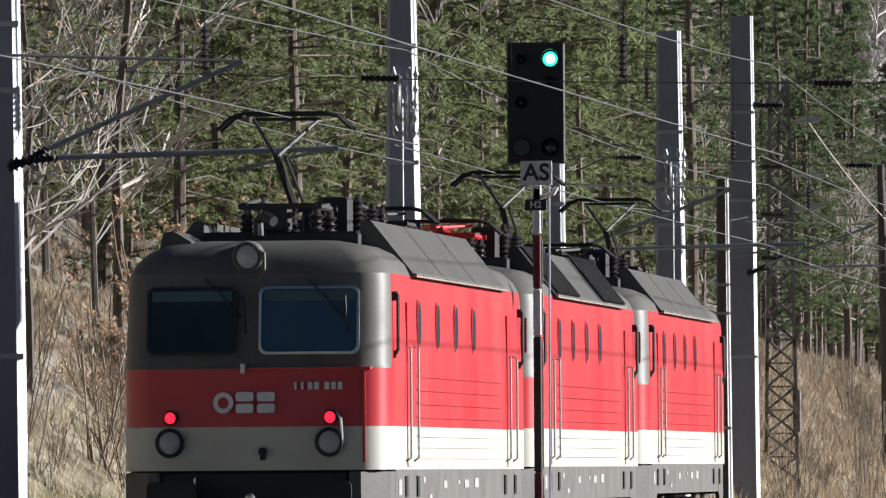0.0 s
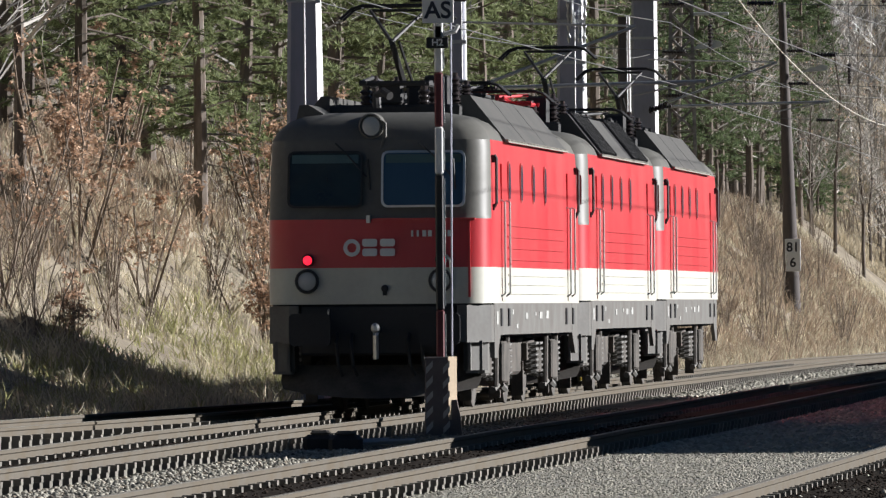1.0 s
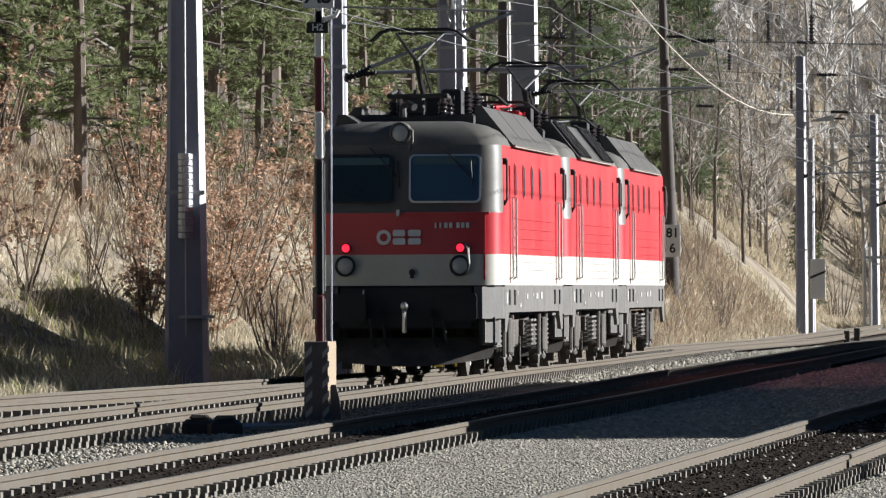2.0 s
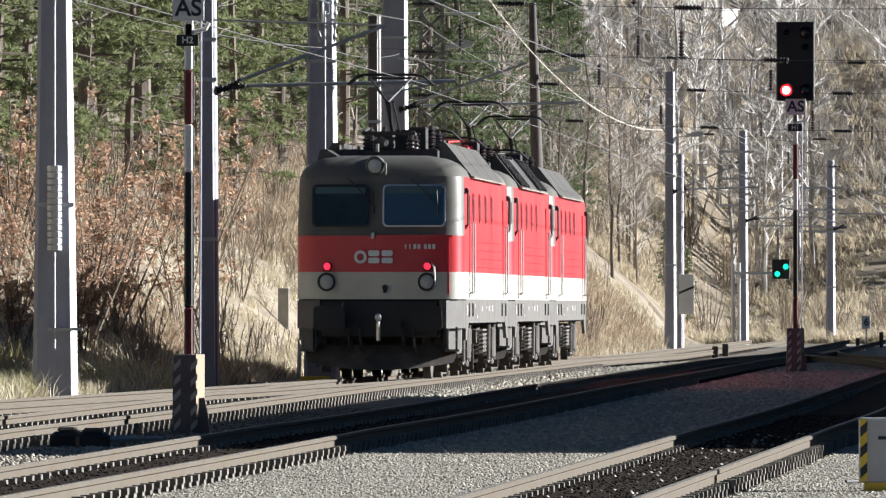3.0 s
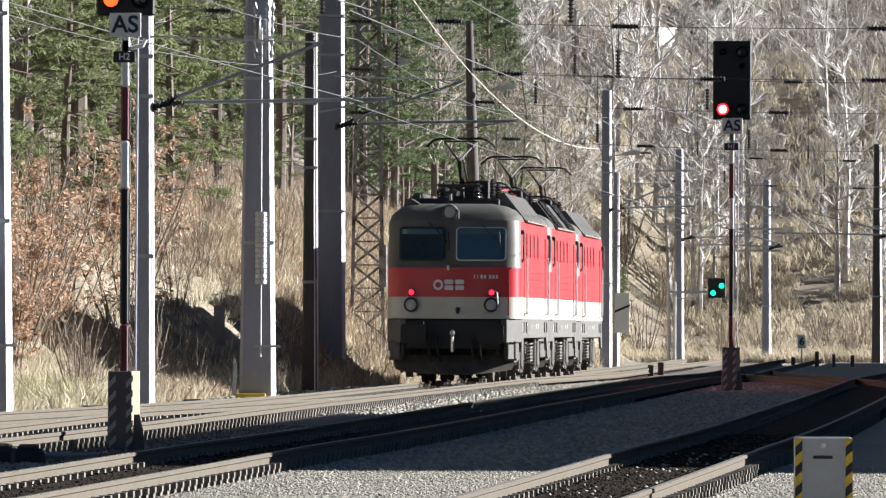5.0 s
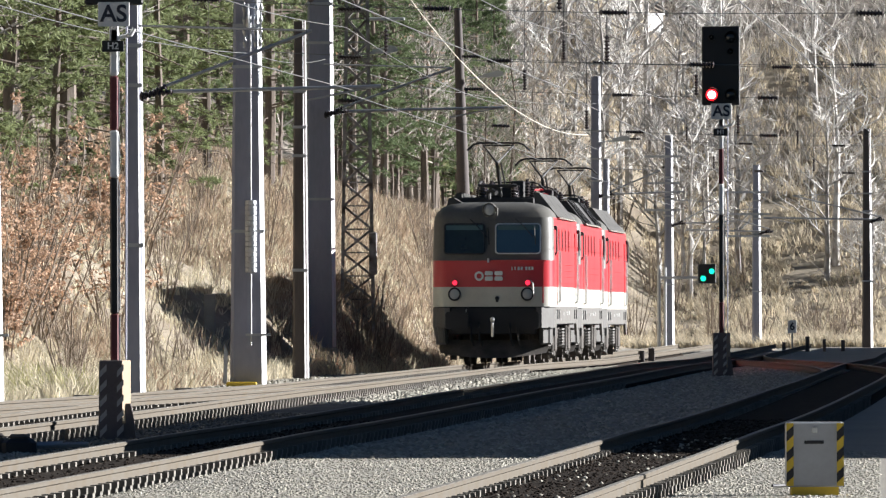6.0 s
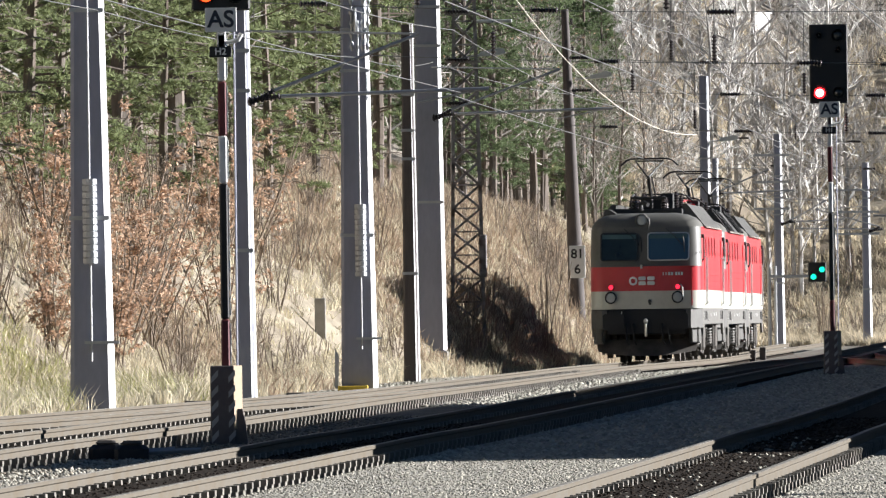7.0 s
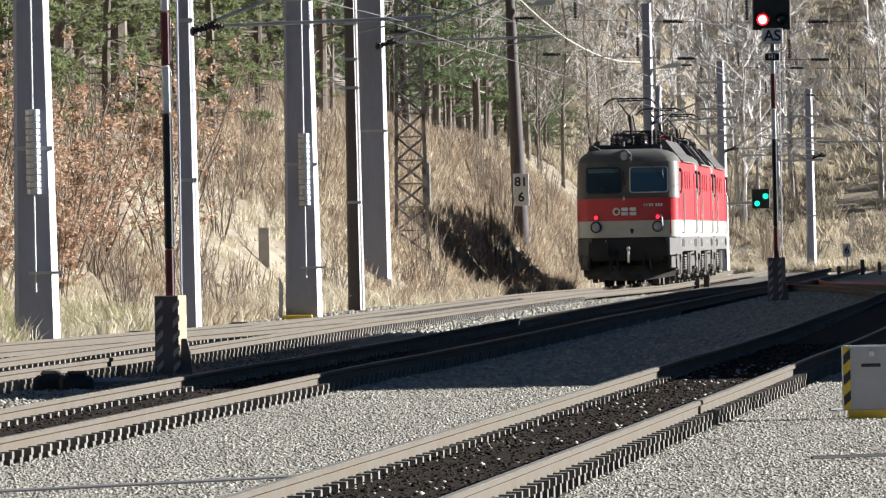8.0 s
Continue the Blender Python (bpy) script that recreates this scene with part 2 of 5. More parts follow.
M_BROWNGRAVEL = material("brown_dusty_ballast", (0.17, 0.145, 0.11), 0.95, var=0.35, scale=0.4, fine=16, bump=0.6, dist=0.03, other=(0.1, 0.085, 0.068))
PATHS = (("gravel_path", lambda y: line_2(y) + 0.94, lambda y: line_3(y) - 0.94, 0.19), ("gravel_margin", lambda y: line_3(y) + 0.94, lambda y: line_3(y) + 13, 0.2),
         ("gravel_strip", lambda y: line_1(y) + 0.94, lambda y: line_2(y) - 0.94, 0.22))
for name, left, right, drop in PATHS:
    s = Shape()
    v = []
    for i in range(62):
        y = 45 + 400 * (i / 61) ** 1.4
        a, b = left(y), right(y)
        v += [(a, y, level(y) - 0.34), (a + 0.1, y, level(y) - drop), (b - 0.1, y, level(y) - drop), (b, y, level(y) - 0.34)]
    s.add(v, [(4 * i + j, 4 * i + j + 1, 4 * i + 5 + j, 4 * i + 4 + j) for i in range(61) for j in range(3)])
    lone(name, s, M_BROWNGRAVEL if name == "gravel_strip" else M_GROUND, Matrix(), "pale crushed-stone strip between the tracks", "gravel path", kind="structure")


def surface(x, y):
    """Height of the gravel or ground that things lie on."""
    for _, left, right, drop in PATHS:
        if left(y) + 0.05 < x < right(y) - 0.05:
            return level(y) - drop
    return land(x, y)



# ---------------------------------------------------------------- tracks
RAIL = [(-0.065, 0), (0.065, 0), (0.065, 0.012), (0.012, 0.03), (0.011, 0.11), (0.036, 0.125), (0.036, 0.155), (0.03, 0.16),
        (-0.03, 0.16), (-0.036, 0.155), (-0.036, 0.125), (-0.011, 0.11), (-0.012, 0.03), (-0.065, 0.012)]


def rail(parent, line, side, y0, y1):
    """One rail: the rusty section, and the polished running band set on its head."""
    body, head = Shape(), Shape()
    steps = [y0 + 3 * i for i in range(int((y1 - y0) / 3) + 1)]
    v, h = [], []
    for y in steps:
        x, z = line(y) + side * 0.7525, level(y) - 0.16
        v += [(x + a, y, z + b) for a, b in RAIL]
        h += [(x - 0.029, y, z + 0.1605), (x + 0.029, y, z + 0.1605), (x + 0.029, y, z + 0.163), (x - 0.029, y, z + 0.163)]
    n = len(RAIL)
    body.add(v, [(i * n + j, i * n + (j + 1) % n, (i + 1) * n + (j + 1) % n, (i + 1) * n + j) for i in range(len(steps) - 1) for j in range(n)] + [tuple(range(n))])
    head.add(h, [(i * 4 + j, i * 4 + (j + 1) % 4, i * 4 + 4 + (j + 1) % 4, i * 4 + 4 + j) for i in range(len(steps) - 1) for j in range(4)])
    r = part("rail", body, M_RAIL, parent)
    part("running_band", head, M_RAILTOP, r, "polished rail head")


def track(name, line, y0, y1, label):
    t = thing(name, Matrix(), label, "railway track", "railway tracks", "structure")
    for side in (-1, 1):
        rail(t, line, side, y0, y1)
    return t


TRACKS = [track("track_1", line_1, 60, 430, "straight railway track that the locomotives run on"),
          track("track_2", line_2, 60, 430, "rusty railway track beside the gravel path"),
          track("track_3", line_3, 48, 430, "rusty railway track near the grey cabinet"),
          track("track_4", line_4, 214, 330, "curved crossover rails between two tracks"),
          track("track_0", line_0, 75, 186, "siding track that joins the main track at points")]


# ---------------------------------------------------------------- locomotives
HW, LEN = 1.5, 16.06
Y0 = 0.62  # front of the body behind the buffer faces


def plan(inset, lean):
    """Outline of the body seen from above: half width less inset, ends set back by lean. Gives (x, y, kind)."""
    w, y0, y1, r = HW - inset, Y0 + lean, LEN - Y0 - lean, 0.34
    pts = []
    for cx, cy, a0 in ((-w + r, y0 + r, 180), (w - r, y0 + r, 270), (w - r, y1 - r, 0), (-w + r, y1 - r, 90)):
        for i in range(6):
            a = radians(a0 + 18 * i)
            bow = 0.07 * (1 - ((cx + r * math.cos(a)) / w) ** 2)
            y = cy + r * math.sin(a)
            pts.append((cx + r * math.cos(a), y - bow if a0 in (180, 270) else y + bow))
    return pts


def loco_body(root, dark_louvres):
    levels = [(1.37, 0, 0), (1.84, 0, 0), (2.47, 0, 0.02), (2.52, 0, 0.05), (3.0, 0.01, 0.13), (3.4, 0.02, 0.2), (3.5, 0.03, 0.23),
              (3.62, 0.09, 0.3), (3.74, 0.22, 0.42), (3.82, 0.4, 0.62), (3.87, 0.7, 1.0)]
    rings = [[(x, y, z) for x, y in plan(a, b)] for z, a, b in levels]
    n = len(rings[0])
    groups = {}
    for i in range(len(rings) - 1):
        for j in range(n):
            k = (j + 1) % n
            side = j in (11, 23)
            if i == 0:
                key = "lower_band"
            elif side and i < 6:
                key = "side_wall"
            elif i < 2:
                key = "nose_near" if 0 <= j < 11 else "nose_far"
            elif i < 6:
                key = "cab_front_near" if 0 <= j < 11 else "cab_front_far"
            else:
                key = "roof_shell"
            groups.setdefault(key, []).append((rings[i][j], rings[i][k], rings[i + 1][k], rings[i + 1][j]))
    mats = {"lower_band": M_CREAM, "side_wall": M_RED, "nose_near": M_RED, "nose_far": M_RED, "cab_front_near": M_UMBRA, "cab_front_far": M_UMBRA, "roof_shell": M_UMBRA}
    names = {"nose_near": "nose", "nose_far": "nose", "cab_front_near": "cab_front", "cab_front_far": "cab_front"}
    labels = {"lower_band": "light grey band", "side_wall": "red side wall", "nose_near": "red nose", "nose_far": "red nose", "roof_shell": "umber grey domed roof"}
    out = {}
    for key, quads in groups.items():
        s = Shape()
        index = {}
        for q in quads:
            f = []
            for p in q:
                p = tuple(round(c, 4) for c in p)
                if p not in index:
                    index[p] = len(s.v)
                    s.v.append(p)
                f.append(index[p])
            s.f.append(tuple(f))
        if key == "roof_shell":
            s.f.append(tuple(index[tuple(round(c, 4) for c in p)] for p in rings[-1]))
        out[key] = part(names.get(key, key), s, mats[key], root, labels.get(key, ""), smooth=True)
    # sloping roof plates between the cabs
    cuts = [3.1, 6.3, 9.6, 12.95]
    for side in (-1, 1):
        for i in range(3):
            a, b = cuts[i] + 0.03, cuts[i + 1] - 0.03
            dark = dark_louvres and i != 1
            s = Shape()
            s.prism([(side * 1.53, 3.5), (side * 1.02, 4.12), (side * 0.9, 4.12), (side * 0.9, 3.8), (side * 1.2, 3.5)], a, b)
            p = part("roof_plate", s, M_ROOFDARK if dark else M_ROOFGREY, root, "dark louvred roof plate" if dark else "")
            if dark:
                lv = Shape()
                for k in range(12):
                    y = a + 0.12 + k * (b - a - 0.24) / 11
                    lv.prism([(side * 1.52, 3.53), (side * 1.04, 4.12), (side * 1.06, 4.15), (side * 1.55, 3.56)], y - 0.035, y + 0.035)
                part("louvre", lv, M_ROOFDARK, p)
            rv = Shape()
            teeth = [(a, 3.49)]
            for k in range(14):
                y = a + k * (b - a) / 14
                teeth += [(y, 3.53), (y + (b - a) / 28, 3.53), (y + (b - a) / 28, 3.505), (y + (b - a) / 14, 3.505)]
            rv.prism(teeth + [(b, 3.49)], side * 1.5, side * 1.55, "x")
            part("rivet_strip", rv, M_PALEDUST, p, "pale notched strip")
    s = Shape().box(-0.92, 0.92, 3.0, 13.1, 3.75, 4.0, b=0.03)
    part("roof_deck", s, M_ROOFDARK, root, "sooty roof deck")
    # ventilator scoop on the cab roof
    s = Shape().prism([(-1.22, 3.62), (-1.14, 3.97), (-1.02, 3.98), (-0.82, 3.86), (-0.8, 3.62)], 1.5, 3.0)
    part("roof_scoop", s, M_ROOFGREY, root, smooth=False)
    return out


def turn_y(x, y, z):
    """A pose whose z axis points towards the near end of the locomotive."""
    return pose(x, y, z, 90)


def rounded(x0, x1, z0, z1, r, n=4):
    pts = []
    for cx, cz, a0 in ((x1 - r, z1 - r, 0), (x0 + r, z1 - r, 90), (x0 + r, z0 + r, 180), (x1 - r, z0 + r, 270)):
        pts += [(cx + r * math.cos(radians(a0 + 90 * i / n)), cz + r * math.sin(radians(a0 + 90 * i / n))) for i in range(n + 1)]
    return pts


def face_y(x, z):
    """y of the cab front's surface at x, z."""
    lean = 0.05 + (z - 2.52) / 0.88 * 0.15 if z > 2.5 else 0.0
    return Y0 + lean - 0.07 * (1 - (x / HW) ** 2)


def windscreen(root, x0, x1, bright):
    z0, z1 = 2.62, 3.36
    frame_pts, hole = rounded(x0, x1, z0, z1, 0.09), rounded(x0 + 0.03, x1 - 0.03, z0 + 0.03, z1 - 0.03, 0.07)
    s = Shape()
    n = len(frame_pts)
    v = []
    for pts, off in ((frame_pts, 0.0), (frame_pts, -0.03), (hole, -0.035), (hole, 0.0)):
        v += [(x, face_y(x, z) + off, z) for x, z in pts]
    s.add(v, [(i * n + j, i * n + (j + 1) % n, (i + 1) * n + (j + 1) % n, (i + 1) * n + j) for i in range(3) for j in range(n)])
    w = part("windscreen", s, M_ALU if bright else M_BLACK, root, "bright metal framed cab window" if bright else "dark framed cab window")
    g = Shape().add([(x, face_y(x, z) - 0.014, z) for x, z in hole], [tuple(range(n))])
    part("pane", g, M_GLASS if bright else M_REFLECTGLASS, w)
    # lighter strip across the top of the pane
    xs = [x0 + 0.06 + (x1 - x0 - 0.12) * i / 6 for i in range(7)]
    g = Shape().add([(x, face_y(x, z) - 0.018, z) for z in (3.2, 3.31) for x in xs], [(i, i + 1, i + 8, i + 7) for i in range(6)])
    part("sun_strip", g, M_UPPERSTRIP, w, "lighter greenish strip across the pane")
    return w


def lamp_ring(root, x, z, r, name, glow=None, rim=None):
    y = face_y(x, z)
    s = Shape().lathe([(r * 1.22, -0.03), (r * 1.25, 0.05), (r * 1.18, 0.075), (r * 1.0, 0.08), (r * 0.95, 0.04)], turn_y(x, y, z), 20)
    o = part(name, s, rim or M_BLACK, root, smooth=True)
    s = Shape().lathe([(r * 0.97, 0.03), (r * 0.93, 0.052), (r * 0.6, 0.066), (0.01, 0.07)], turn_y(x, y, z), 20)
    part("lens", s, glow or M_LENS, o, smooth=True)
    return o


# Left pane: its greenish reflection is put into the glass colour.
M_REFLECTGLASS = material("green_reflection_glass", (0.02, 0.03, 0.025), 0.08, var=0.3, scale=2, fine=5, bump=0, spec=0.6)
M_UPPERSTRIP = material("lighter_glass_strip", (0.08, 0.13, 0.12), 0.1, var=0.1, bump=0, spec=0.8)
M_LENS = material("lamp_lens_glass", (0.42, 0.44, 0.44), 0.12, var=0.05, scale=4, fine=30, bump=0.05, spec=0.8)


def pantograph(root, y, lifted, red=False):
    mat = M_REDPANTO if red else M_ROOFDARK
    f = Shape()
    for x in (-0.4, 0.4):
        f.tube([(x, y - 0.75, 4.28), (x, y + 0.75, 4.28)], 0.035)
    for b in (y - 0.7, y + 0.7):
        f.tube([(-0.48, b, 4.28), (0.48, b, 4.28)], 0.035)
    p = part("pantograph", f, mat, root, "raised single-arm pantograph" if lifted else "folded pantograph")
    for x in (-0.4, 0.4):
        for b in (y - 0.6, y + 0.6):
            s = Shape()
            s.lathe([(0.05, 4.0), (0.09, 4.03), (0.05, 4.06), (0.09, 4.1), (0.05, 4.13), (0.09, 4.17), (0.05, 4.2), (0.05, 4.26)], pose(x, b, 0), 10)
            part("base_insulator", s, M_INSUL, p)
    top, knee = (5.3, 4.82) if lifted else (4.45, 4.36)
    back = y - 1.0 if lifted else y - 1.25
    a = Shape().tube([(0, y + 0.6, 4.3), (0, back, knee)], 0.055, r2=0.045).tube([(0.14, y + 0.45, 4.3), (0.1, back, knee)], 0.022)
    part("lower_arm", a, mat, p)
    a = Shape()
    for x in (-0.38, 0.38):
        a.tube([(0, back, knee), (x, y - 0.1, top - 0.04)], 0.028, r2=0.02)
    a.tube([(-0.38, y - 0.1, top - 0.04), (0.38, y - 0.1, top - 0.04)], 0.02)
    part("upper_arm", a, mat, p)
    a = Shape()
    for b in (y - 0.28, y + 0.08):
        a.tube([(-0.78, b, top - 0.16), (-0.62, b, top - 0.02), (-0.48, b, top + 0.02), (0.48, b, top + 0.02), (0.62, b, top - 0.02), (0.78, b, top - 0.16)], 0.022)
    for x in (-0.5, 0.5):
        a.tube([(x, y - 0.28, top), (x, y + 0.08, top)], 0.015)
    part("collector_head", a, M_BLACK, p)


M_REDPANTO = material("red_pantograph_paint", (0.55, 0.02, 0.03), 0.45, var=0.15, scale=3, fine=20, bump=0.02)


def coil(s, x, y, z0, z1, r, n=6):
    path = []
    for i in range(n * 8 + 1):
        a = i * math.pi / 4
        path.append((x + r * math.cos(a), y + r * math.sin(a), z0 + (z1 - z0) * i / (n * 8)))
    s.tube(path, 0.022, 5)


def bogie(root, yc):
    s = Shape()
    for side in (-1, 1):
        x = side * 1.12
        s.prism([(yc - 2.1, 0.62), (yc - 2.1, 0.86), (yc - 0.9, 0.92), (yc - 0.5, 0.74), (yc + 0.5, 0.74), (yc + 0.9, 0.92), (yc + 2.1, 0.86), (yc + 2.1, 0.62),
                 (yc + 0.8, 0.68), (yc + 0.5, 0.5), (yc - 0.5, 0.5), (yc - 0.8, 0.68)], x - 0.06, x + 0.06, "x")
    b = part("bogie", s, M_BOGIE, root)
    for a in (-1.45, 1.45):
        for side in (-1, 1):
            w = Shape()
            m = pose(side * 0.75, yc + a, 0.62, 0, 90 * side, 0)
            w.lathe([(0.65, -0.08), (0.65, -0.05), (0.62, -0.045), (0.62, 0.06), (0.54, 0.06), (0.5, 0.03), (0.2, 0.02), (0.14, 0.1), (0.1, 0.12)], m, 28)
            part("wheel", w, M_BOGIE, b, smooth=True)
        for side in (-1, 1):
            ax = Shape().box(side * 1.2 - 0.12, side * 1.2 + 0.12, yc + a - 0.2, yc + a + 0.2, 0.45, 0.78, b=0.03)
            part("axle_box", ax, M_BOGIE, b)
            for o in (-0.34, 0.34):
                c = Shape()
                coil(c, side * 1.22, yc + a + o, 0.4, 0.86, 0.09)
                part("spring", c, M_FRAME, b)
    for side in (-1, 1):
        for o in (-0.85, 0.8):
            part("damper", Shape().tube([(side * 1.33, yc + o, 0.3), (side * 1.33, yc + o + 0.1, 1.0)], 0.045, 8), M_BOGIE, b)
            part("traction_link", Shape().tube([(side * 1.3, yc + o * 1.1, 0.25), (side * 1.3, yc + o * 0.3, 0.32)], 0.05, 6), M_FRAME, b)
        c = Shape().box(side * 1.28 - 0.13, side * 1.28 + 0.13, yc - 0.38, yc + 0.38, 0.34, 0.9, b=0.03)
        part("gear_case", c, M_BOGIE, b, "dusty hanging case")
        for o in (-2.15, 2.1):
            part("sand_pipe", Shape().box(side * 1.05 - 0.08, side * 1.05 + 0.08, yc + o - 0.05, yc + o + 0.05, 0.12, 0.6), M_BOGIE, b)


def cab_end(root):
    """What sits on the near end: lamps, buffers, plough, steps."""
    windscreen(root, -1.22, -0.2, False)
    windscreen(root, 0.05, 1.18, True)
    for x, bright in ((-0.95, False), (0.85, True)):
        lamp_ring(root, x, 1.67, 0.13, "headlight")
        lamp_ring(root, x + 0.01, 1.94, 0.065, "tail_lamp", M_TREDGLOW)
    s = Shape().tube([(0.93, face_y(0.9, 2) - 0.03, 1.99), (0.985, face_y(0.9, 2) - 0.05, 1.93), (1.0, face_y(1, 1.7) - 0.05, 1.7), (0.96, face_y(1, 1.6) - 0.03, 1.55)], 0.02)
    part("lamp_bracket", s, M_ALU, root, "bright bent pipe beside the lamp")
    # top headlight in its housing
    s = Shape().lathe([(0.17, -0.5), (0.18, 0.0), (0.165, 0.1), (0.145, 0.11), (0.14, 0.06)], turn_y(-0.1, Y0 + 0.3, 3.68), 20)
    h = part("top_headlight", s, M_UMBRA, root, smooth=True)
    s = Shape().lathe([(0.145, 0.05), (0.12, 0.09), (0.01, 0.105)], turn_y(-0.1, Y0 + 0.3, 3.68), 20)
    part("lens", s, M_LENS, h, smooth=True)
    s = Shape().tube([(0.02, Y0 + 0.18, 3.76), (0.09, Y0 + 0.2, 3.72), (0.09, Y0 + 0.2, 3.55), (0.04, Y0 + 0.19, 3.4)], 0.025)
    part("cable_pipe", s, M_UMBRA, root)
    # rain ledge under the windows and rails
    s = Shape().box(-0.05, 1.32, Y0 - 0.09, Y0 + 0.04, 2.455, 2.48)
    part("front_ledge", s, M_RED, root)
    s = Shape().box(1.22, 1.25, Y0 - 0.03, Y0 + 0.05, 1.45, 2.46)
    part("corner_strip", s, M_RED, root)
    s = Shape().box(-0.14, -0.09, Y0 - 0.13, Y0, 2.42, 2.52)
    part("latch", s, M_ALU, root)
    s = Shape().lathe([(0.05, 0), (0.05, 0.03), (0.03, 0.04)], turn_y(0.1, face_y(0.1, 1.6), 1.57), 10).box(0.07, 0.13, Y0 - 0.09, Y0 - 0.06, 1.48, 1.56)
    part("socket", s, M_BLACK, root)
    for x0, x1 in ((0.35, 0.75), (-0.75, -0.4)):
        y = Y0 + 0.1
        s = Shape().tube([((x0 + x1) / 2, y + 0.02, 3.46), (x1, y - 0.03, 3.3), (x1 + 0.25, y - 0.04, 3.02)], 0.012).tube([(x1 + 0.27, y - 0.02, 3.25), (x1 + 0.3, y - 0.06, 2.85)], 0.014)
        part("wiper", s, M_BLACK, root)
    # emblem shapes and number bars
    y = Y0 - 0.085
    s = Shape()
    ring = [(-0.34 + 0.115 * math.cos(radians(a)), 2.1 + 0.115 * math.sin(radians(a))) for a in range(90, 451, 20)]
    inner = [(-0.34 + 0.062 * math.cos(radians(a)), 2.1 + 0.062 * math.sin(radians(a))) for a in range(90, 451, 20)]
    m = len(ring)
    s.add([(x, y, z) for x, z in ring + inner], [(i, i + 1, m + i + 1, m + i) for i in range(m - 1)])
    for x in (-0.2, 0.04):
        for c in (1.99, 2.115):
            s.prism(rounded(x, x + 0.2, c, c + 0.1, 0.03), y - 0.004, y + 0.02)
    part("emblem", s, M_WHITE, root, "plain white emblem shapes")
    for i, x in enumerate((0.46, 0.535, 0.61, 0.685, 0.8, 0.875, 0.95)):
        s = Shape().box(x, x + (0.025 if i in (0, 1) else 0.05), Y0 - 0.075, Y0 - 0.03, 2.24, 2.32)
        part("number_bar", s, M_WHITE, root, "small white bar")
    # buffer beam, buffers, hook, hoses
    s = Shape().box(-1.06, 1.06, Y0 - 0.02, Y0 + 0.5, 0.75, 1.365, b=0.03)
    part("buffer_beam", s, M_BLACK, root, "sooty black buffer beam")
    for x in (-0.87, 0.87):
        s = Shape().lathe([(0.15, -0.1), (0.15, 0.12), (0.09, 0.13), (0.09, 0.48)], turn_y(x, Y0, 1.06), 16)
        s.add([(px, Y0 - 0.48, pz) for px, pz in rounded(x - 0.28, x + 0.28, 0.87, 1.25, 0.07)] + [(px, Y0 - 0.53, pz) for px, pz in rounded(x - 0.28, x + 0.28, 0.87, 1.25, 0.07)],
              [tuple(range(20)), tuple(range(39, 19, -1))] + [(i, (i + 1) % 20, 20 + (i + 1) % 20, 20 + i) for i in range(20)])
        part("buffer", s, M_BLACK, root)
    s = Shape().tube([(0, Y0, 1.05), (0, Y0 - 0.3, 1.05), (0, Y0 - 0.36, 0.98), (0, Y0 - 0.34, 0.7)], 0.04).lathe([(0.05, 0), (0.06, 0.05), (0.03, 0.07)], turn_y(0.0, Y0 - 0.35, 1.07), 10)
    part("coupling_hook", s, M_ALU, root, "worn steel coupling hook")
    for x in (-0.55, -0.35, 0.42, 0.6):
        s = Shape().tube([(x, Y0 - 0.05, 1.0), (x, Y0 - 0.18, 0.9), (x + 0.03, Y0 - 0.2, 0.6), (x + 0.08, Y0 - 0.12, 0.48)], 0.025)
        part("brake_hose", s, M_BLACK, root)
    s = Shape().tube([(-0.66, Y0 - 0.06, 1.3), (-0.66, Y0 - 0.12, 1.28), (-0.66, Y0 - 0.12, 0.98), (-0.66, Y0 - 0.06, 0.96)], 0.014)
    part("shunter_handrail", s, M_ALU, root)
    # plough: a broad blade bowed forward
    s = Shape()
    v = []
    for i in range(13):
        x = -1.35 + 2.7 * i / 12
        k = 1 - (x / 1.35) ** 2
        v += [(x, Y0 + 0.42 - 0.1 * k, 0.62), (x, Y0 + 0.3 - 0.3 * k, 0.4), (x * 0.97, Y0 + 0.2 - 0.42 * k, 0.17 + 0.13 * (1 - k))]
    s.add(v, [(i * 3 + j, i * 3 + 3 + j, i * 3 + 4 + j, i * 3 + 1 + j) for i in range(12) for j in range(2)])
    part("plough", s, M_BOGIE, root, "dusty rail plough", smooth=True)
    # steps at the corners
    for side in (-1, 1):
        s = Shape().prism([(side * 1.07, Y0 - 0.06), (side * 1.2, Y0 - 0.05), (side * 1.5, Y0 + 0.3), (side * 1.5, Y0 + 0.8), (side * 1.07, Y0 + 0.8)], 0.9, 1.35, "z")
        s.prism([(side * 1.14, Y0 + 0.05), (side * 1.44, Y0 + 0.35), (side * 1.44, Y0 + 0.6), (side * 1.14, Y0 + 0.6)], 0.54, 0.9, "z")
        s.box(side * 1.3 - 0.13, side * 1.3 + 0.13, Y0 + 0.02, Y0 + 0.7, 0.5, 0.54).box(side * 1.38 - 0.02, side * 1.38 + 0.02, Y0 + 0.0, Y0 + 0.05, 0.52, 0.92).box(side * 1.22 - 0.02, side * 1.22 + 0.02, Y0, Y0 + 0.3, 0.5, 0.92)
        part("corner_step", s, M_FRAME, root, "grey corner step box")


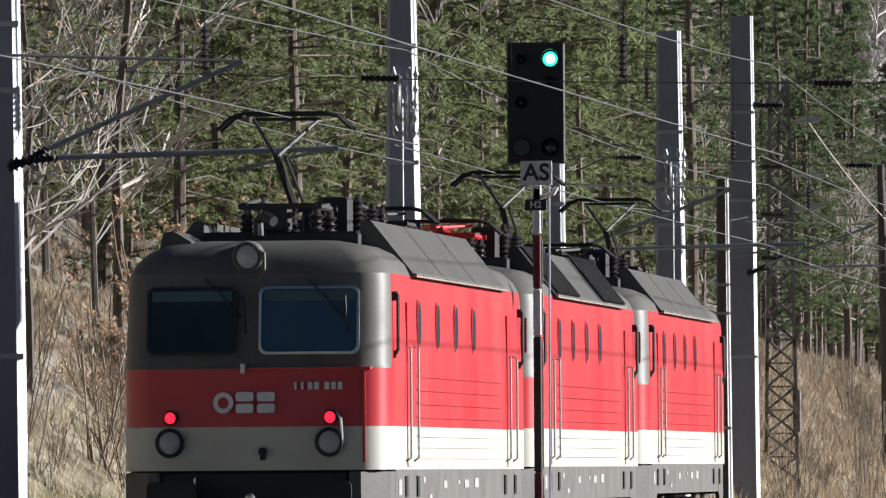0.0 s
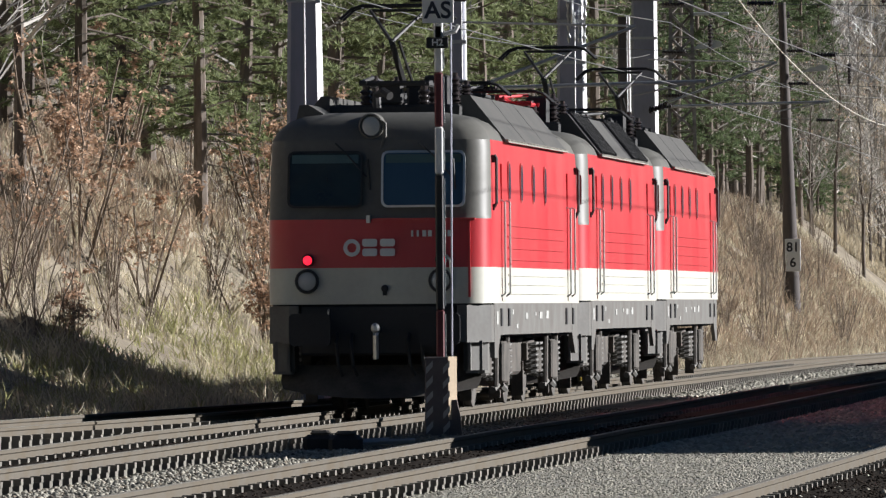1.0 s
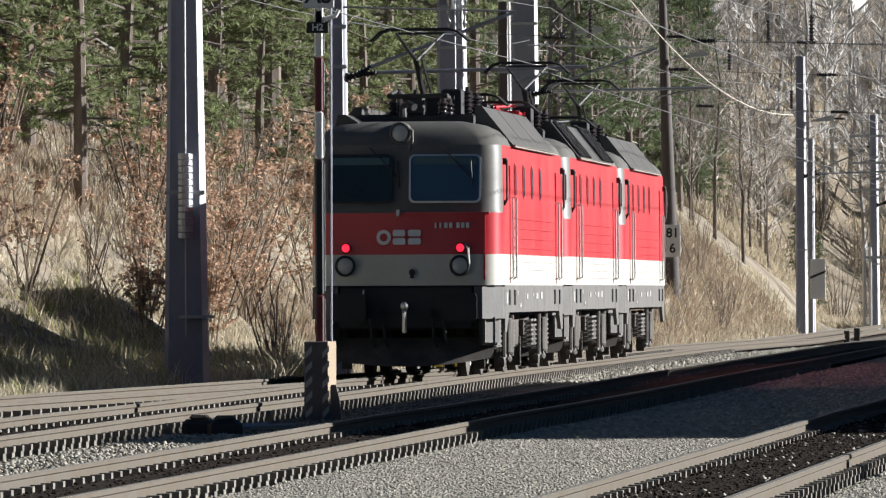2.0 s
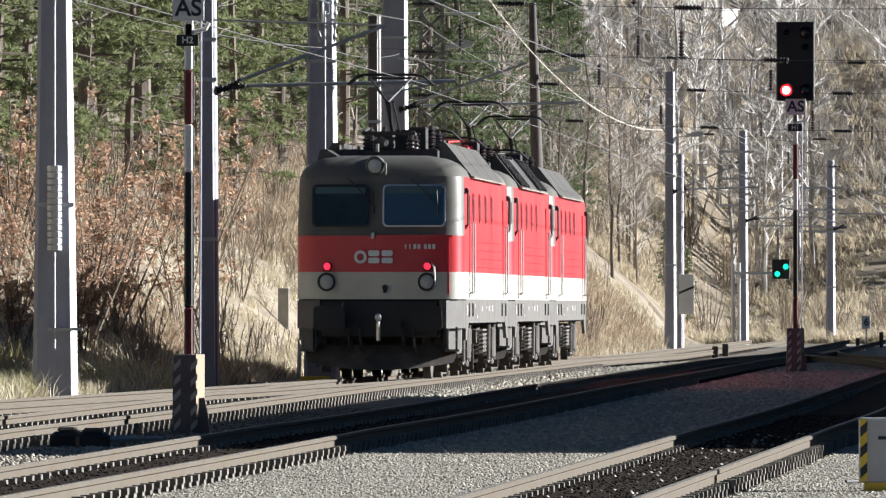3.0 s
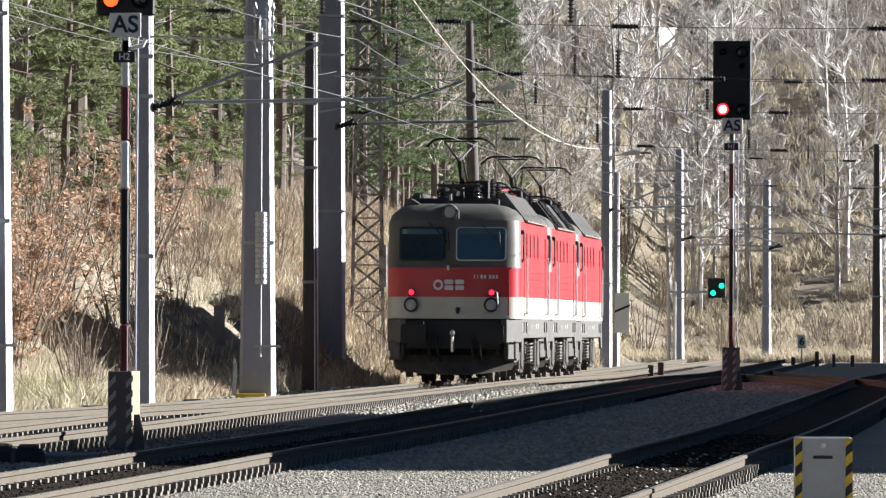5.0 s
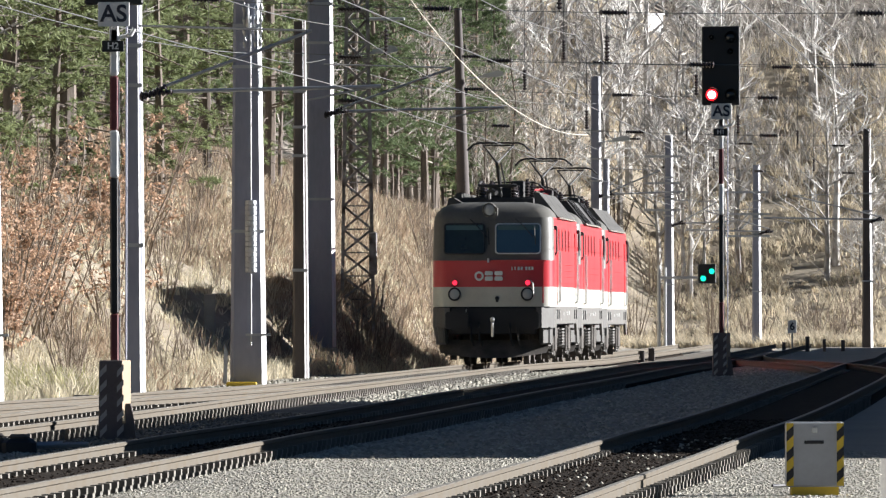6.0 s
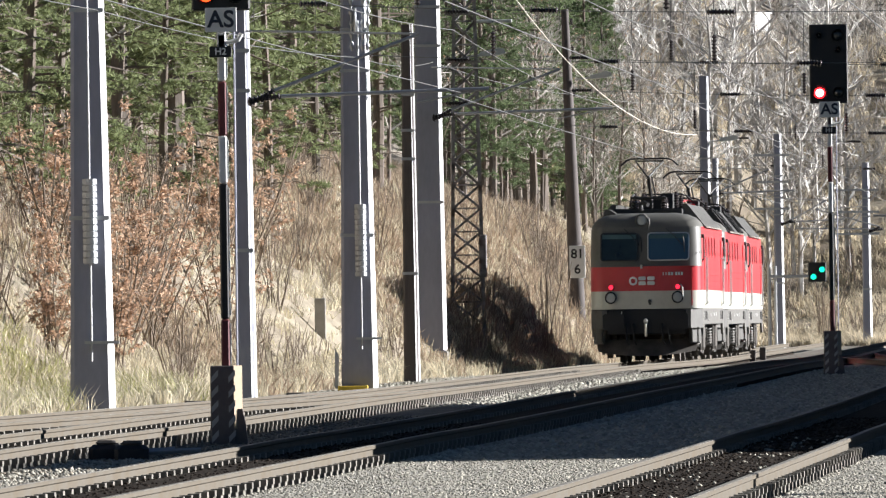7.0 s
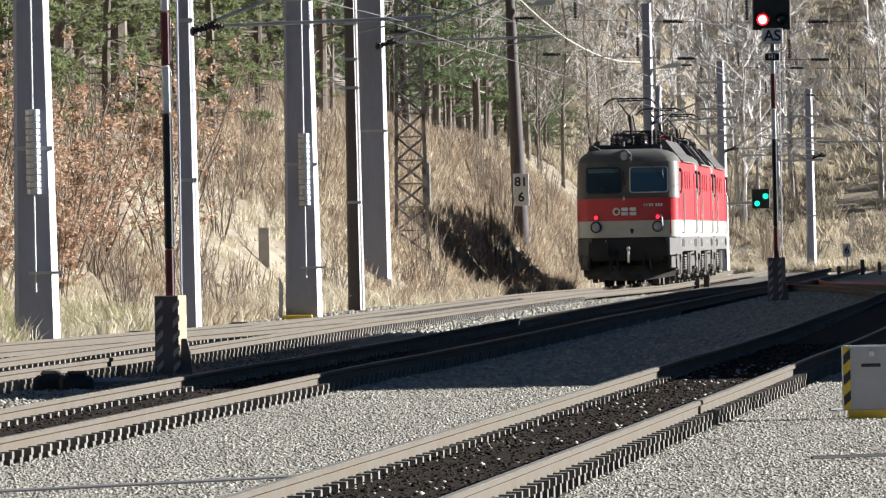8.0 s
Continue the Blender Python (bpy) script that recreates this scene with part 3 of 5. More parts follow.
def side_fittings(root):
    for side in (1, -1):
        x = side * HW
        for y in (1.25, LEN - 1.5)[side < 0:]:
            s = Shape().tube([(x + side * 0.02, y, 3.3), (x + side * 0.05, y, 3.26), (x + side * 0.05, y, 2.68), (x + side * 0.02, y, 2.62)], 0.022).box(x - 0.03, x + 0.03, y - 0.03, y + 0.03, 3.2, 3.3).box(x - 0.025, x + 0.025, y - 0.03, y + 0.03, 2.58, 2.66)
            part("mirror_bracket", s, M_BLACK, root)
        for y in (2.35, 13.0):
            for o in (0, 0.75):
                s = Shape().tube([(x, y + o, 2.72), (x + side * 0.06, y + o, 2.7), (x + side * 0.06, y + o, 1.5), (x, y + o, 1.46)], 0.016)
                part("door_rail", s, M_ALU, root, "thin vertical grab rail")
            s = Shape().box(x - side * 0.01, x + side * 0.012, y + 0.12, y + 0.64, 1.4, 3.2)
            part("cab_door", s, M_RED, root)
            s = Shape().box(x - side * 0.01, x + side * 0.014, y + 0.12, y + 0.64, 1.4, 1.84)
            part("door_foot", s, M_CREAM, root)
        for y in (3.7, 5.6, 7.5, 9.4):
            s = Shape()
            pts = [(y + 0.17 * math.cos(a), 2.98 + 0.27 * math.copysign(abs(math.sin(a)) ** 0.7, math.sin(a))) for a in (2 * math.pi * k / 20 for k in range(20))]
            s.prism(pts, x - side * 0.02, x + side * 0.008, "x")
            o = part("side_window", s, M_GLASSFRAME, root, "oval side window with bright rim")
            s = Shape().prism([(y + (p - y) * 0.8, 2.98 + (q - 2.98) * 0.9) for p, q in pts], x, x + side * 0.013, "x")
            part("pane", s, M_GLASS, o)
        for i, z in enumerate((1.5, 1.62, 1.74, 1.95, 2.1, 2.25, 2.4)):
            s = Shape().box(x - side * 0.004, x + side * 0.016, 3.4, 12.4, z - 0.012, z + 0.012)
            part("pressed_rib", s, M_CREAM if z < 1.84 else M_RED, root)
        # sole bar with lettering bars
        s = Shape().box(x - 0.06 if side > 0 else x - 0.0, x if side > 0 else x + 0.06, Y0 + 0.75, LEN - Y0 - 0.75, 0.98, 1.37)
        s.prism([(Y0 + 0.7, 1.37), (Y0 + 0.7, 0.7), (Y0 + 1.1, 0.7), (Y0 + 1.6, 0.98), (Y0 + 1.6, 1.37)], x - side * 0.06, x + side * 0.003, "x")
        s.prism([(LEN - Y0 - 0.7, 1.37), (LEN - Y0 - 0.7, 0.7), (LEN - Y0 - 1.1, 0.7), (LEN - Y0 - 1.6, 0.98), (LEN - Y0 - 1.6, 1.37)], x - side * 0.06, x + side * 0.003, "x")
        b = part("sole_bar", s, M_FRAME, root, "grey sole bar with small white marks")
        for y, w, z, h in ((1.6, 0.5, 1.1, 0.2), (4.0, 0.35, 1.22, 0.08), (4.6, 0.5, 1.05, 0.06), (6.1, 0.6, 1.16, 0.1), (7.6, 0.3, 1.2, 0.06), (8.3, 0.8, 1.16, 0.11), (9.4, 0.7, 1.16, 0.13)):
            part("marking_bar", Shape().box(x, x + side * 0.008, y, y + w * 0.55, z, z + h * 0.8), M_DULLWHITE, b)
        for y in (2.2, 3.35, 12.7, 13.85):
            part("step_hole", Shape().box(x, x + side * 0.02, y, y + 0.2, 1.08, 1.3), M_BLACK, b)
        s = Shape().prism([(LEN - 1.2, 2.78), (LEN - 1.2, 3.2), (LEN - 1.17, 3.2), (LEN - 1.1, 3.0), (LEN - 1.17, 2.78)], x, x + side * 0.07, "x")
        part("mirror", s, M_UMBRA, root)
    s = Shape().box(-1.1, 1.1, 5.8, 10.2, 0.42, 0.98, b=0.05)
    part("transformer_tank", s, M_BOGIE, root)
    s = Shape().box(-1.38, 1.38, Y0 + 0.3, LEN - Y0 - 0.3, 0.95, 1.37)
    part("underframe", s, M_BLACK, root)


def roof_gear(root, near_up, near_red):
    pantograph(root, 3.7, near_up, near_red)
    pantograph(root, 12.1, not near_up)
    rng = random.Random(5)
    for y in (5.0, 5.5, 6.6, 7.4, 8.4, 9.6, 10.4):
        for x in (rng.uniform(-0.75, -0.3), rng.uniform(0.2, 0.8)):
            h = rng.uniform(0.22, 0.42)
            prof = [(0.05, 0)]
            for k in range(6):
                prof += [(0.055, h * k / 6), (0.095, h * (k + 0.4) / 6), (0.055, h * (k + 0.8) / 6)]
            s = Shape().lathe(prof + [(0.04, h), (0.04, h + 0.05)], pose(x, y, 4.0), 10)
            part("roof_insulator", s, M_INSUL, root)
    s = Shape().tube([(0.3, 4.2, 4.3), (0.5, 5.5, 4.38), (0.45, 7.4, 4.36), (0.2, 9.6, 4.36), (0.0, 11.5, 4.3)], 0.03).tube([(-0.5, 3.4, 4.3), (-0.5, 5, 4.4), (-0.6, 8.4, 4.36)], 0.03)
    part("roof_busbar", s, M_ROOFDARK, root)
    for c in ((-0.22, 0.1, 3.05, 3.3, 4.0, 4.3), (-0.1, 0.35, 5.7, 6.5, 4.0, 4.3), (-0.7, -0.3, 7.7, 8.3, 4.0, 4.25), (0.25, 0.6, 4.6, 5.0, 4.0, 4.42)):
        part("roof_box", Shape().box(*c, b=0.03), M_ROOFDARK, root)
    s = Shape().tube([(-0.2, 2.6, 3.95), (-0.2, 2.6, 4.12), (-0.1, 2.5, 4.16), (0.0, 2.4, 4.1)], 0.06, 8)
    part("horn", s, M_ROOFDARK, root)


M_PALEDUST = material("dusty_pale_strip", (0.3, 0.28, 0.24), 0.7, var=0.2, bump=0)
M_DULLWHITE = material("worn_white_marks", (0.42, 0.42, 0.4), 0.7, var=0.25, bump=0)
M_GLASSFRAME = material("bright_rim", (0.5, 0.12, 0.11), 0.4, var=0.1, bump=0)


def raise_body(root):
    """Body and roof sit a little higher over the bogies than drawn."""
    for ob in root.children_recursive:
        for v in ob.data.vertices:
            z = v.co.z
            v.co.z = z + 0.065 * smooth01((z - 0.75) / 0.5) + 0.035 * max(0.0, z - 1.3)


def locomotive(dark_louvres, near_up, label):
    root = thing("locomotive", Matrix(), label, "locomotive", "coupled electric locomotives")
    loco_body(root, dark_louvres)
    cab_end(root)
    side_fittings(root)
    for yc in (4.1, LEN - 4.1):
        bogie(root, yc)
    roof_gear(root, near_up, dark_louvres)
    raise_body(root)
    return root


LOCOS = [locomotive(False, True, "red and grey electric locomotive with lit red tail lamps"),
         locomotive(True, False, "red electric locomotive with dark louvred roof and folded red pantograph"),
         locomotive(False, False, "red electric locomotive at the head of the three")]


# ---------------------------------------------------------------- trackside things
FOCAL = 784 / math.tan(radians(2.5))


def spot(u, v, y):
    """The place y metres off at a bearing of u and a drop of v, in units of the lens (horizon 118)."""
    return Vector((u / FOCAL * y, y, 1.4 - (v - 118) / FOCAL * y))


def foot(u, y):
    x = u / FOCAL * y
    return Vector((x, y, surface(x, y)))


def mast_shape(w0, w1, d0, d1, h, c=0.07, n=8):
    s = Shape()
    v = []
    for i in range(n + 1):
        k = i / n
        w, d, b = (w0 + (w1 - w0) * k) / 2, (d0 + (d1 - d0) * k) / 2, c * (1 - 0.3 * k)
        v += [(x, y, h * k) for x, y in ((-w + b, -d), (w - b, -d), (w, -d + b), (w, d - b), (w - b, d), (-w + b, d), (-w, d - b), (-w, -d + b))]
    s.add(v, [tuple(range(7, -1, -1)), tuple(range(8 * n, 8 * n + 8))] + [(i * 8 + j, i * 8 + (j + 1) % 8, i * 8 + 8 + (j + 1) % 8, i * 8 + 8 + j) for i in range(n) for j in range(8)])
    return s


def insulator(a, b, r=0.06, n=6):
    """A ribbed insulator between two points."""
    a, b = Vector(a), Vector(b)
    d = b - a
    m = Matrix.Translation(a) @ d.to_track_quat("Z", "Y").to_matrix().to_4x4()
    prof = [(r * 0.4, 0)]
    for k in range(n):
        prof += [(r * 0.45, d.length * (k + 0.1) / n), (r, d.length * (k + 0.45) / n), (r * 0.45, d.length * (k + 0.8) / n)]
    return Shape().lathe(prof + [(r * 0.4, d.length)], m, 10)


def catenary_mast(base, h, w0, w1, label, weights=None, arm=None, mat=None, lamp=None, depth=0.34, name="catenary_mast"):
    root = thing(name, Matrix.Translation(base), label, "catenary mast", "masts along the line")
    part("shaft", mast_shape(w0, w1, depth, depth * 0.75, h + 0.4, c=min(0.07, w0 * 0.14)), mat or M_MAST, root).location.z = -0.4
    # strip down the sun side, painted pale to stand for sunlight on the edge
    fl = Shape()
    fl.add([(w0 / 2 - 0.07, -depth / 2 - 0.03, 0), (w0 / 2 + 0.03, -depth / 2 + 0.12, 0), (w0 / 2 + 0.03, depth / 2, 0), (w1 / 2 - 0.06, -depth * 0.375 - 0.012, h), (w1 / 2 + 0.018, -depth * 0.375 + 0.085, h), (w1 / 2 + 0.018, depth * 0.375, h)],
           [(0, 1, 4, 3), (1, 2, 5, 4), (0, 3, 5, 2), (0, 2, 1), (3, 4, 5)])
    part("edge_flange", fl, M_SUNEDGE, root, "strip painted pale as the mast's sunlit edge")
    part("footing", Shape().box(-w0 * 0.58, w0 * 0.58, -depth * 0.7, depth * 0.7, -0.6, -0.02, b=0.04), M_CONCRETE, root)
    # clamp bands and brackets
    for z in (h * 0.3, h * 0.62, h * 0.7, h * 0.8):
        k = z / h
        w = (w0 + (w1 - w0) * k) / 2 + 0.015
        part("clamp_band", Shape().box(-w, w, -depth / 2 - 0.015, depth / 2, z, z + 0.07), M_GALV, root)
    if weights:
        x, z0, z1 = weights
        n = max(6, int((z1 - z0) / 0.11))
        k = (z1 - z0) / n
        prof = []
        for i in range(n):
            prof += [(0.1, i * k), (0.125, i * k + 0.012), (0.125, (i + 1) * k - 0.014), (0.1, (i + 1) * k - 0.004)]
        s = Shape().lathe(prof, pose(x, -depth / 2 - 0.17, z0), 12)
        ws = part("tension_weight", s, M_GALV, root, "stack of round tension weights")
        s = Shape().tube([(x, -depth / 2 - 0.17, 0.9), (x, -depth / 2 - 0.17, h * 0.72)], 0.018)
        part("weight_rod", s, M_GALV, ws, "bright steel rod")
        s = Shape().box(x - 0.12, w0 / 2 + 0.12, -depth / 2 - 0.22, -depth / 2, z0 - 1.35, z0 - 1.3)
        part("guide_bracket", s, M_GALV, root)
        s = Shape().lathe([(0.02, -0.03), (0.26, -0.03), (0.28, 0), (0.26, 0.03), (0.02, 0.03)], pose(x - 0.05, -depth / 2 - 0.2, h * 0.72, 0, 90, 0), 18)
        part("tension_wheel", s, M_GALV, root)
        for o in (-0.12, 0.1, 0.2):
            part("tension_link", insulator((x + o, -depth / 2 - 0.2, h * 0.66), (x + o * 1.2, -depth / 2 - 0.2, h * 0.77), 0.05, 5), M_GALV, root)
    if arm:
        # cantilever: a level registration tube and a slanting stay
        length, z, rise = arm
        c = part("cantilever", Shape().tube([(0.75, -0.25, z + 0.05), (length, -0.25, z + 0.14)], 0.036, 8), M_GALV, root)
        part("stay_tube", Shape().tube([(0.62, -0.25, z + 0.16), (length * 0.72, -0.25, z + rise)], 0.032, 8), M_GALV, c)
        part("top_tie", Shape().tube([(0.1, -0.25, z + rise + 0.1), (length * 0.72, -0.25, z + rise)], 0.02, 6), M_GALV, c)
        part("steady_arm", Shape().tube([(length * 0.98, -0.25, z + 0.14), (length * 0.7, -0.25, z - 0.12)], 0.02, 6), M_GALV, c)
        part("insulator", insulator((0.12, -0.25, z - 0.02), (0.75, -0.25, z + 0.05), 0.085, 8), M_INSUL, c)
        part("insulator", insulator((0.12, -0.25, z - 0.1), (0.62, -0.25, z + 0.16), 0.085, 8), M_INSUL, c)
    if lamp:
        for x, z in lamp:
            lamp_head(root, x, z)
    return root


def lamp_head(root, x, z):
    s = Shape().tube([(0, -0.1, z - 0.08), (x * 0.4, -0.12, z)], 0.03, 6)
    a = part("lamp_arm", s, M_GALV, root)
    d = math.copysign(1, x)
    s = Shape().prism([(x * 0.35, z - 0.05), (x * 0.35 + d * 0.1, z + 0.08), (x * 0.35 + d * 0.6, z + 0.2), (x * 0.35 + d * 0.78, z + 0.16), (x * 0.35 + d * 0.8, z + 0.03), (x * 0.35 + d * 0.6, z - 0.02)], -0.25, 0.05)
    part("lamp_head", s, M_LAMPHOUSE, a)


# Lit twin of the mast paint, for the painted sunlit edges.
M_SUNEDGE = material("painted_sunlit_edge", (0.8, 0.8, 0.8), 0.5, var=0.12, scale=1.5, fine=15, bump=0.03)
M_CABINET = material("light_grey_cabinet_paint", (0.38, 0.39, 0.4), 0.5, var=0.08, scale=2, fine=20, bump=0.02, other=(0.3, 0.3, 0.3))
M_CONCRETE = material("concrete", (0.38, 0.36, 0.33), 0.9, var=0.15, scale=2, fine=30, bump=0.3, other=(0.25, 0.24, 0.21))
M_LAMPHOUSE = material("pale_lamp_housing", (0.5, 0.52, 0.5), 0.4, var=0.08, scale=3, fine=20, bump=0.02)

MASTS = []
p = foot(-1336, 128)
MASTS.append(catenary_mast(p, 10.5, 0.62, 0.42, "tall grey tapered steel catenary mast beside the siding", arm=(4.3, 5.35 - p.z, 1.25)))
p = foot(-622, 172)
MASTS.append(catenary_mast(p, 11.0, 0.74, 0.42, "wide grey steel mast with round tension weights", weights=(0.02, 2.55, 4.0)))
p = foot(-349, 193)
MASTS.append(catenary_mast(p, 9.5, 0.36, 0.24, "slender grey catenary mast behind the signal", arm=(4.7, 5.55 - p.z, 1.2), depth=0.26))
p = foot(-149, 217)
MASTS.append(catenary_mast(p, 11.0, 0.76, 0.5, "wide grey steel mast with weights and yellow foot", weights=(0.08, 2.45, 4.0)))
p = foot(-56, 244)
MASTS.append(catenary_mast(p, 8.6, 0.37, 0.27, "dark slender mast on the bank foot", mat=M_WOOD, depth=0.26))
p = foot(-20, 270)
MASTS.append(catenary_mast(p, 13.0, 0.78, 0.6, "broad grey steel catenary mast standing in dry grass", arm=(4.9, spot(0, -234, 270).z - p.z, 1.2)))
p = foot(468, 410)
MASTS.append(catenary_mast(p, 11.2, 0.46, 0.36, "far grey mast beside the line", lamp=[(1.6, 8.6)], arm=(3.6, 6.4, 1.0)))
p = foot(486, 405)
MASTS.append(catenary_mast(p, 7.8, 0.25, 0.22, "far thin grey post with a white board", depth=0.2))
board = part("board", Shape().box(-0.05, 0.55, -0.2, -0.14, 1.4, 3.0, b=0.012), M_SIGNWHITE, MASTS[-1], "white board with a dark slanting stripe")
part("stripe", Shape().prism([(-0.05, 2.2), (0.55, 2.45), (0.55, 2.55), (-0.05, 2.3)], -0.215, -0.203), M_BLACK, board)
p = foot(597, 455)
MASTS.append(catenary_mast(p, 9.6, 0.45, 0.32, "far grey mast with crossbars", arm=(3.0, 5.6, 1.0)))
for z in (8.6, 7.4, 6.2):
    part("crossbar", Shape().box(-1.1, 0.5, -0.3, -0.22, z, z + 0.1), M_GALV, MASTS[-1])
p = foot(752, 463)
MASTS.append(catenary_mast(p, 8.3, 0.42, 0.3, "far grey mast before the hillside", arm=(-3.2, 5.2, 1.0)))
for z in (7.0, 6.0, 5.0):
    part("crossbar", Shape().box(-1.4, 0.6, -0.3, -0.22, z, z + 0.1), M_GALV, MASTS[-1])
p = foot(948, 440)
MASTS.append(catenary_mast(p, 9.5, 0.45, 0.3, "far dark mast at the end of the yard", arm=(-4.5, 5.5, 1.1), mat=M_WOOD))

# yellow-marked foot and bent plate of the wide mast
p = foot(-149, 217)
s = Shape().box(-0.45, 0.2, -0.55, -0.25, -0.05, 0.12, b=0.02)
part("painted_foot", s, M_YELLOW, MASTS[3], "yellow painted concrete foot")
part("guard_plate", Shape().prism([(-0.52, 0.1), (-0.44, 0.05), (-0.42, 0.75), (-0.5, 0.95)], -0.3, -0.26), M_GALV, MASTS[3])


def wooden_pole(base, h, lean, r0, r1, label):
    root = thing("wooden_pole", Matrix.Translation(base), label, "wooden pole")
    n = 8
    part("shaft", Shape().tube([(lean * i / n, 0, -0.4 + (h + 0.4) * i / n) for i in range(n + 1)], r0, 12, r1), M_WOOD, root, smooth=True)
    s = Shape().box(-0.27, 0.27, -r0 - 0.06, -r0 - 0.02, 1.45, 2.55, b=0.01)
    b = part("distance_board", s, M_SIGNWHITE, root, "white distance board with dark figures")
    ink = M_BLACK
    letters("81", 0.44, Matrix.Translation((0, -r0 - 0.064, 2.26)) @ pose(0, 0, 0, 90), ink, b, "upper_figure")
    letters("6", 0.44, Matrix.Translation((0, -r0 - 0.064, 1.74)) @ pose(0, 0, 0, 90), ink, b, "lower_figure")
    lamp_head(root, 1.3, h * 0.78)
    for z in (h * 0.72, h * 0.86, h * 0.95):
        part("pin_insulator", insulator((lean * z / h + 0.2, 0, z), (lean * z / h + 0.2, 0, z + 0.22), 0.06, 3), M_INSUL, root)
        part("pin_bracket", Shape().tube([(lean * z / h, 0, z - 0.05), (lean * z / h + 0.2, 0, z)], 0.02), M_GALV, root)
    return root


pb = spot(240, 92, 345)
wooden_pole(Vector((pb.x, pb.y, land(pb.x, pb.y))), spot(0, -420, 345).z - land(pb.x, pb.y), -0.3, 0.3, 0.13, "leaning dark wooden pole with a white distance board")


def lattice_mast(base, h, w0, w1):
    root = thing("lattice_mast", Matrix.Translation(base), "old riveted steel lattice mast with floodlights", "lattice mast")
    def corner(sx, sy, z):
        w = (w0 + (w1 - w0) * z / h) / 2
        return Vector((sx * w, sy * w * 0.9, z))
    for sx in (-1, 1):
        for sy in (-1, 1):
            part("corner_post", Shape().tube([corner(sx, sy, -0.5), corner(sx, sy, h)], 0.07, 4), M_LATTICE, root)
    n = 17
    for i in range(n):
        a, b = h * i / n, h * (i + 1) / n
        s = Shape()
        for sy in (-1, 1):
            s.tube([corner(-1, sy, a), corner(1, sy, b)], 0.042, 4).tube([corner(1, sy, a), corner(-1, sy, b)], 0.042, 4)
        for sx in (-1, 1):
            s.tube([corner(sx, -1, a), corner(sx, 1, b)], 0.042, 4)
        s.tube([corner(-1, -1, b), corner(1, -1, b)], 0.03, 4)
        part("lattice_panel", s, M_LATTICE, root)
    part("switch_box", Shape().box(0.32, 0.55, -0.45, -0.2, 1.35, 2.55, b=0.03), M_LATTICE, root, "dark switch box")
    for z in (h * 0.78, h * 0.66, h * 0.55):
        part("crossbar", Shape().box(-0.55, 0.45, -0.36, -0.3, z, z + 0.07), M_LATTICE, root)
        part("insulator", insulator((-0.55, -0.4, z + 0.1), (0.15, -0.4, z + 0.1), 0.08, 8), M_INSUL, root)
    lamp_head(root, 1.0, h * 0.9)
    lamp_head(root, 1.0, h * 0.68)
    s = Shape().box(0.2, 1.35, -0.3, -0.2, h * 0.76, h * 0.76 + 0.09, b=0.02)
    part("tube_light", s, M_LAMPHOUSE, root, "long pale lamp")
    return root


M_LATTICE = material("rusty_lattice_steel", (0.32, 0.31, 0.31), 0.7, var=0.25, scale=3, fine=20, bump=0.1, other=(0.07, 0.055, 0.045))
lattice_mast(foot(46, 286), 11.2, 0.9, 0.5)


# ---------------------------------------------------------------- signals
M_GREENGLOW = material("green_lamp_glow", (0.05, 0.5, 0.35), 0.3, var=0, bump=0, emit=(0.02, 1.0, 0.55), power=1.2)
M_REDGLOW = material("red_signal_glow", (0.5, 0.03, 0.02), 0.3, var=0, bump=0, emit=(1.0, 0.012, 0.02), power=1.5)
M_AMBERGLOW = material("orange_red_signal_glow", (0.5, 0.1, 0.02), 0.3, var=0, bump=0, emit=(1.0, 0.055, 0.01), power=1.6)
M_DIMLENS = material("dark_lens", (0.02, 0.022, 0.022), 0.12, var=0.1, bump=0, spec=0.7)


M_REDCORE = material("white_hot_red_core", (0.6, 0.3, 0.3), 0.3, var=0, bump=0, emit=(1.0, 0.62, 0.64), power=2.0)
M_GREENCORE = material("white_hot_green_core", (0.3, 0.6, 0.5), 0.3, var=0, bump=0, emit=(0.3, 1.0, 0.8), power=2)
M_GREENDIM = material("green_lamp_light", (0.02, 0.4, 0.25), 0.3, var=0, bump=0, emit=(0.005, 0.75, 0.36), power=1.0)
CORES = {M_REDGLOW: M_REDCORE, M_GREENGLOW: M_GREENCORE}


def lens(head, x, z, r, mat, name="signal_lamp"):
    s = Shape()
    m = pose(x, -0.1, z, 90)
    r *= 1.2 if mat is M_REDGLOW else 1.0
    s.lathe([(r * 1.1, -0.02), (r * 1.15, 0.02), (r * 1.02, 0.03), (r, 0.012)], m, 18)
    o = part(name, s, M_SIGNAL, head)
    part("lens", Shape().lathe([(r, 0.0), (r * 0.9, 0.02), (r * 0.5, 0.035), (0.004, 0.04)], m, 18), mat, o, smooth=True)
    if mat in CORES:
        part("lamp_core", Shape().lathe([(r * 0.66, 0.03), (r * 0.5, 0.044), (0.004, 0.048)], m, 18), CORES[mat], o, smooth=True)
    hood = Shape()
    v = []
    for i in range(17):
        a = radians(22.5 * i)
        v += [(x + r * 1.18 * math.cos(a), -0.1, z + r * 1.18 * math.sin(a)), (x + r * 1.2 * math.cos(a), -0.1 - 0.2 * max(0.55, math.sin(a)), z + r * 1.2 * math.sin(a))]
    hood.add(v, [(2 * i, 2 * i + 2, 2 * i + 3, 2 * i + 1) for i in range(16)])
    part("hood", hood, M_SIGNAL, o)
    return o


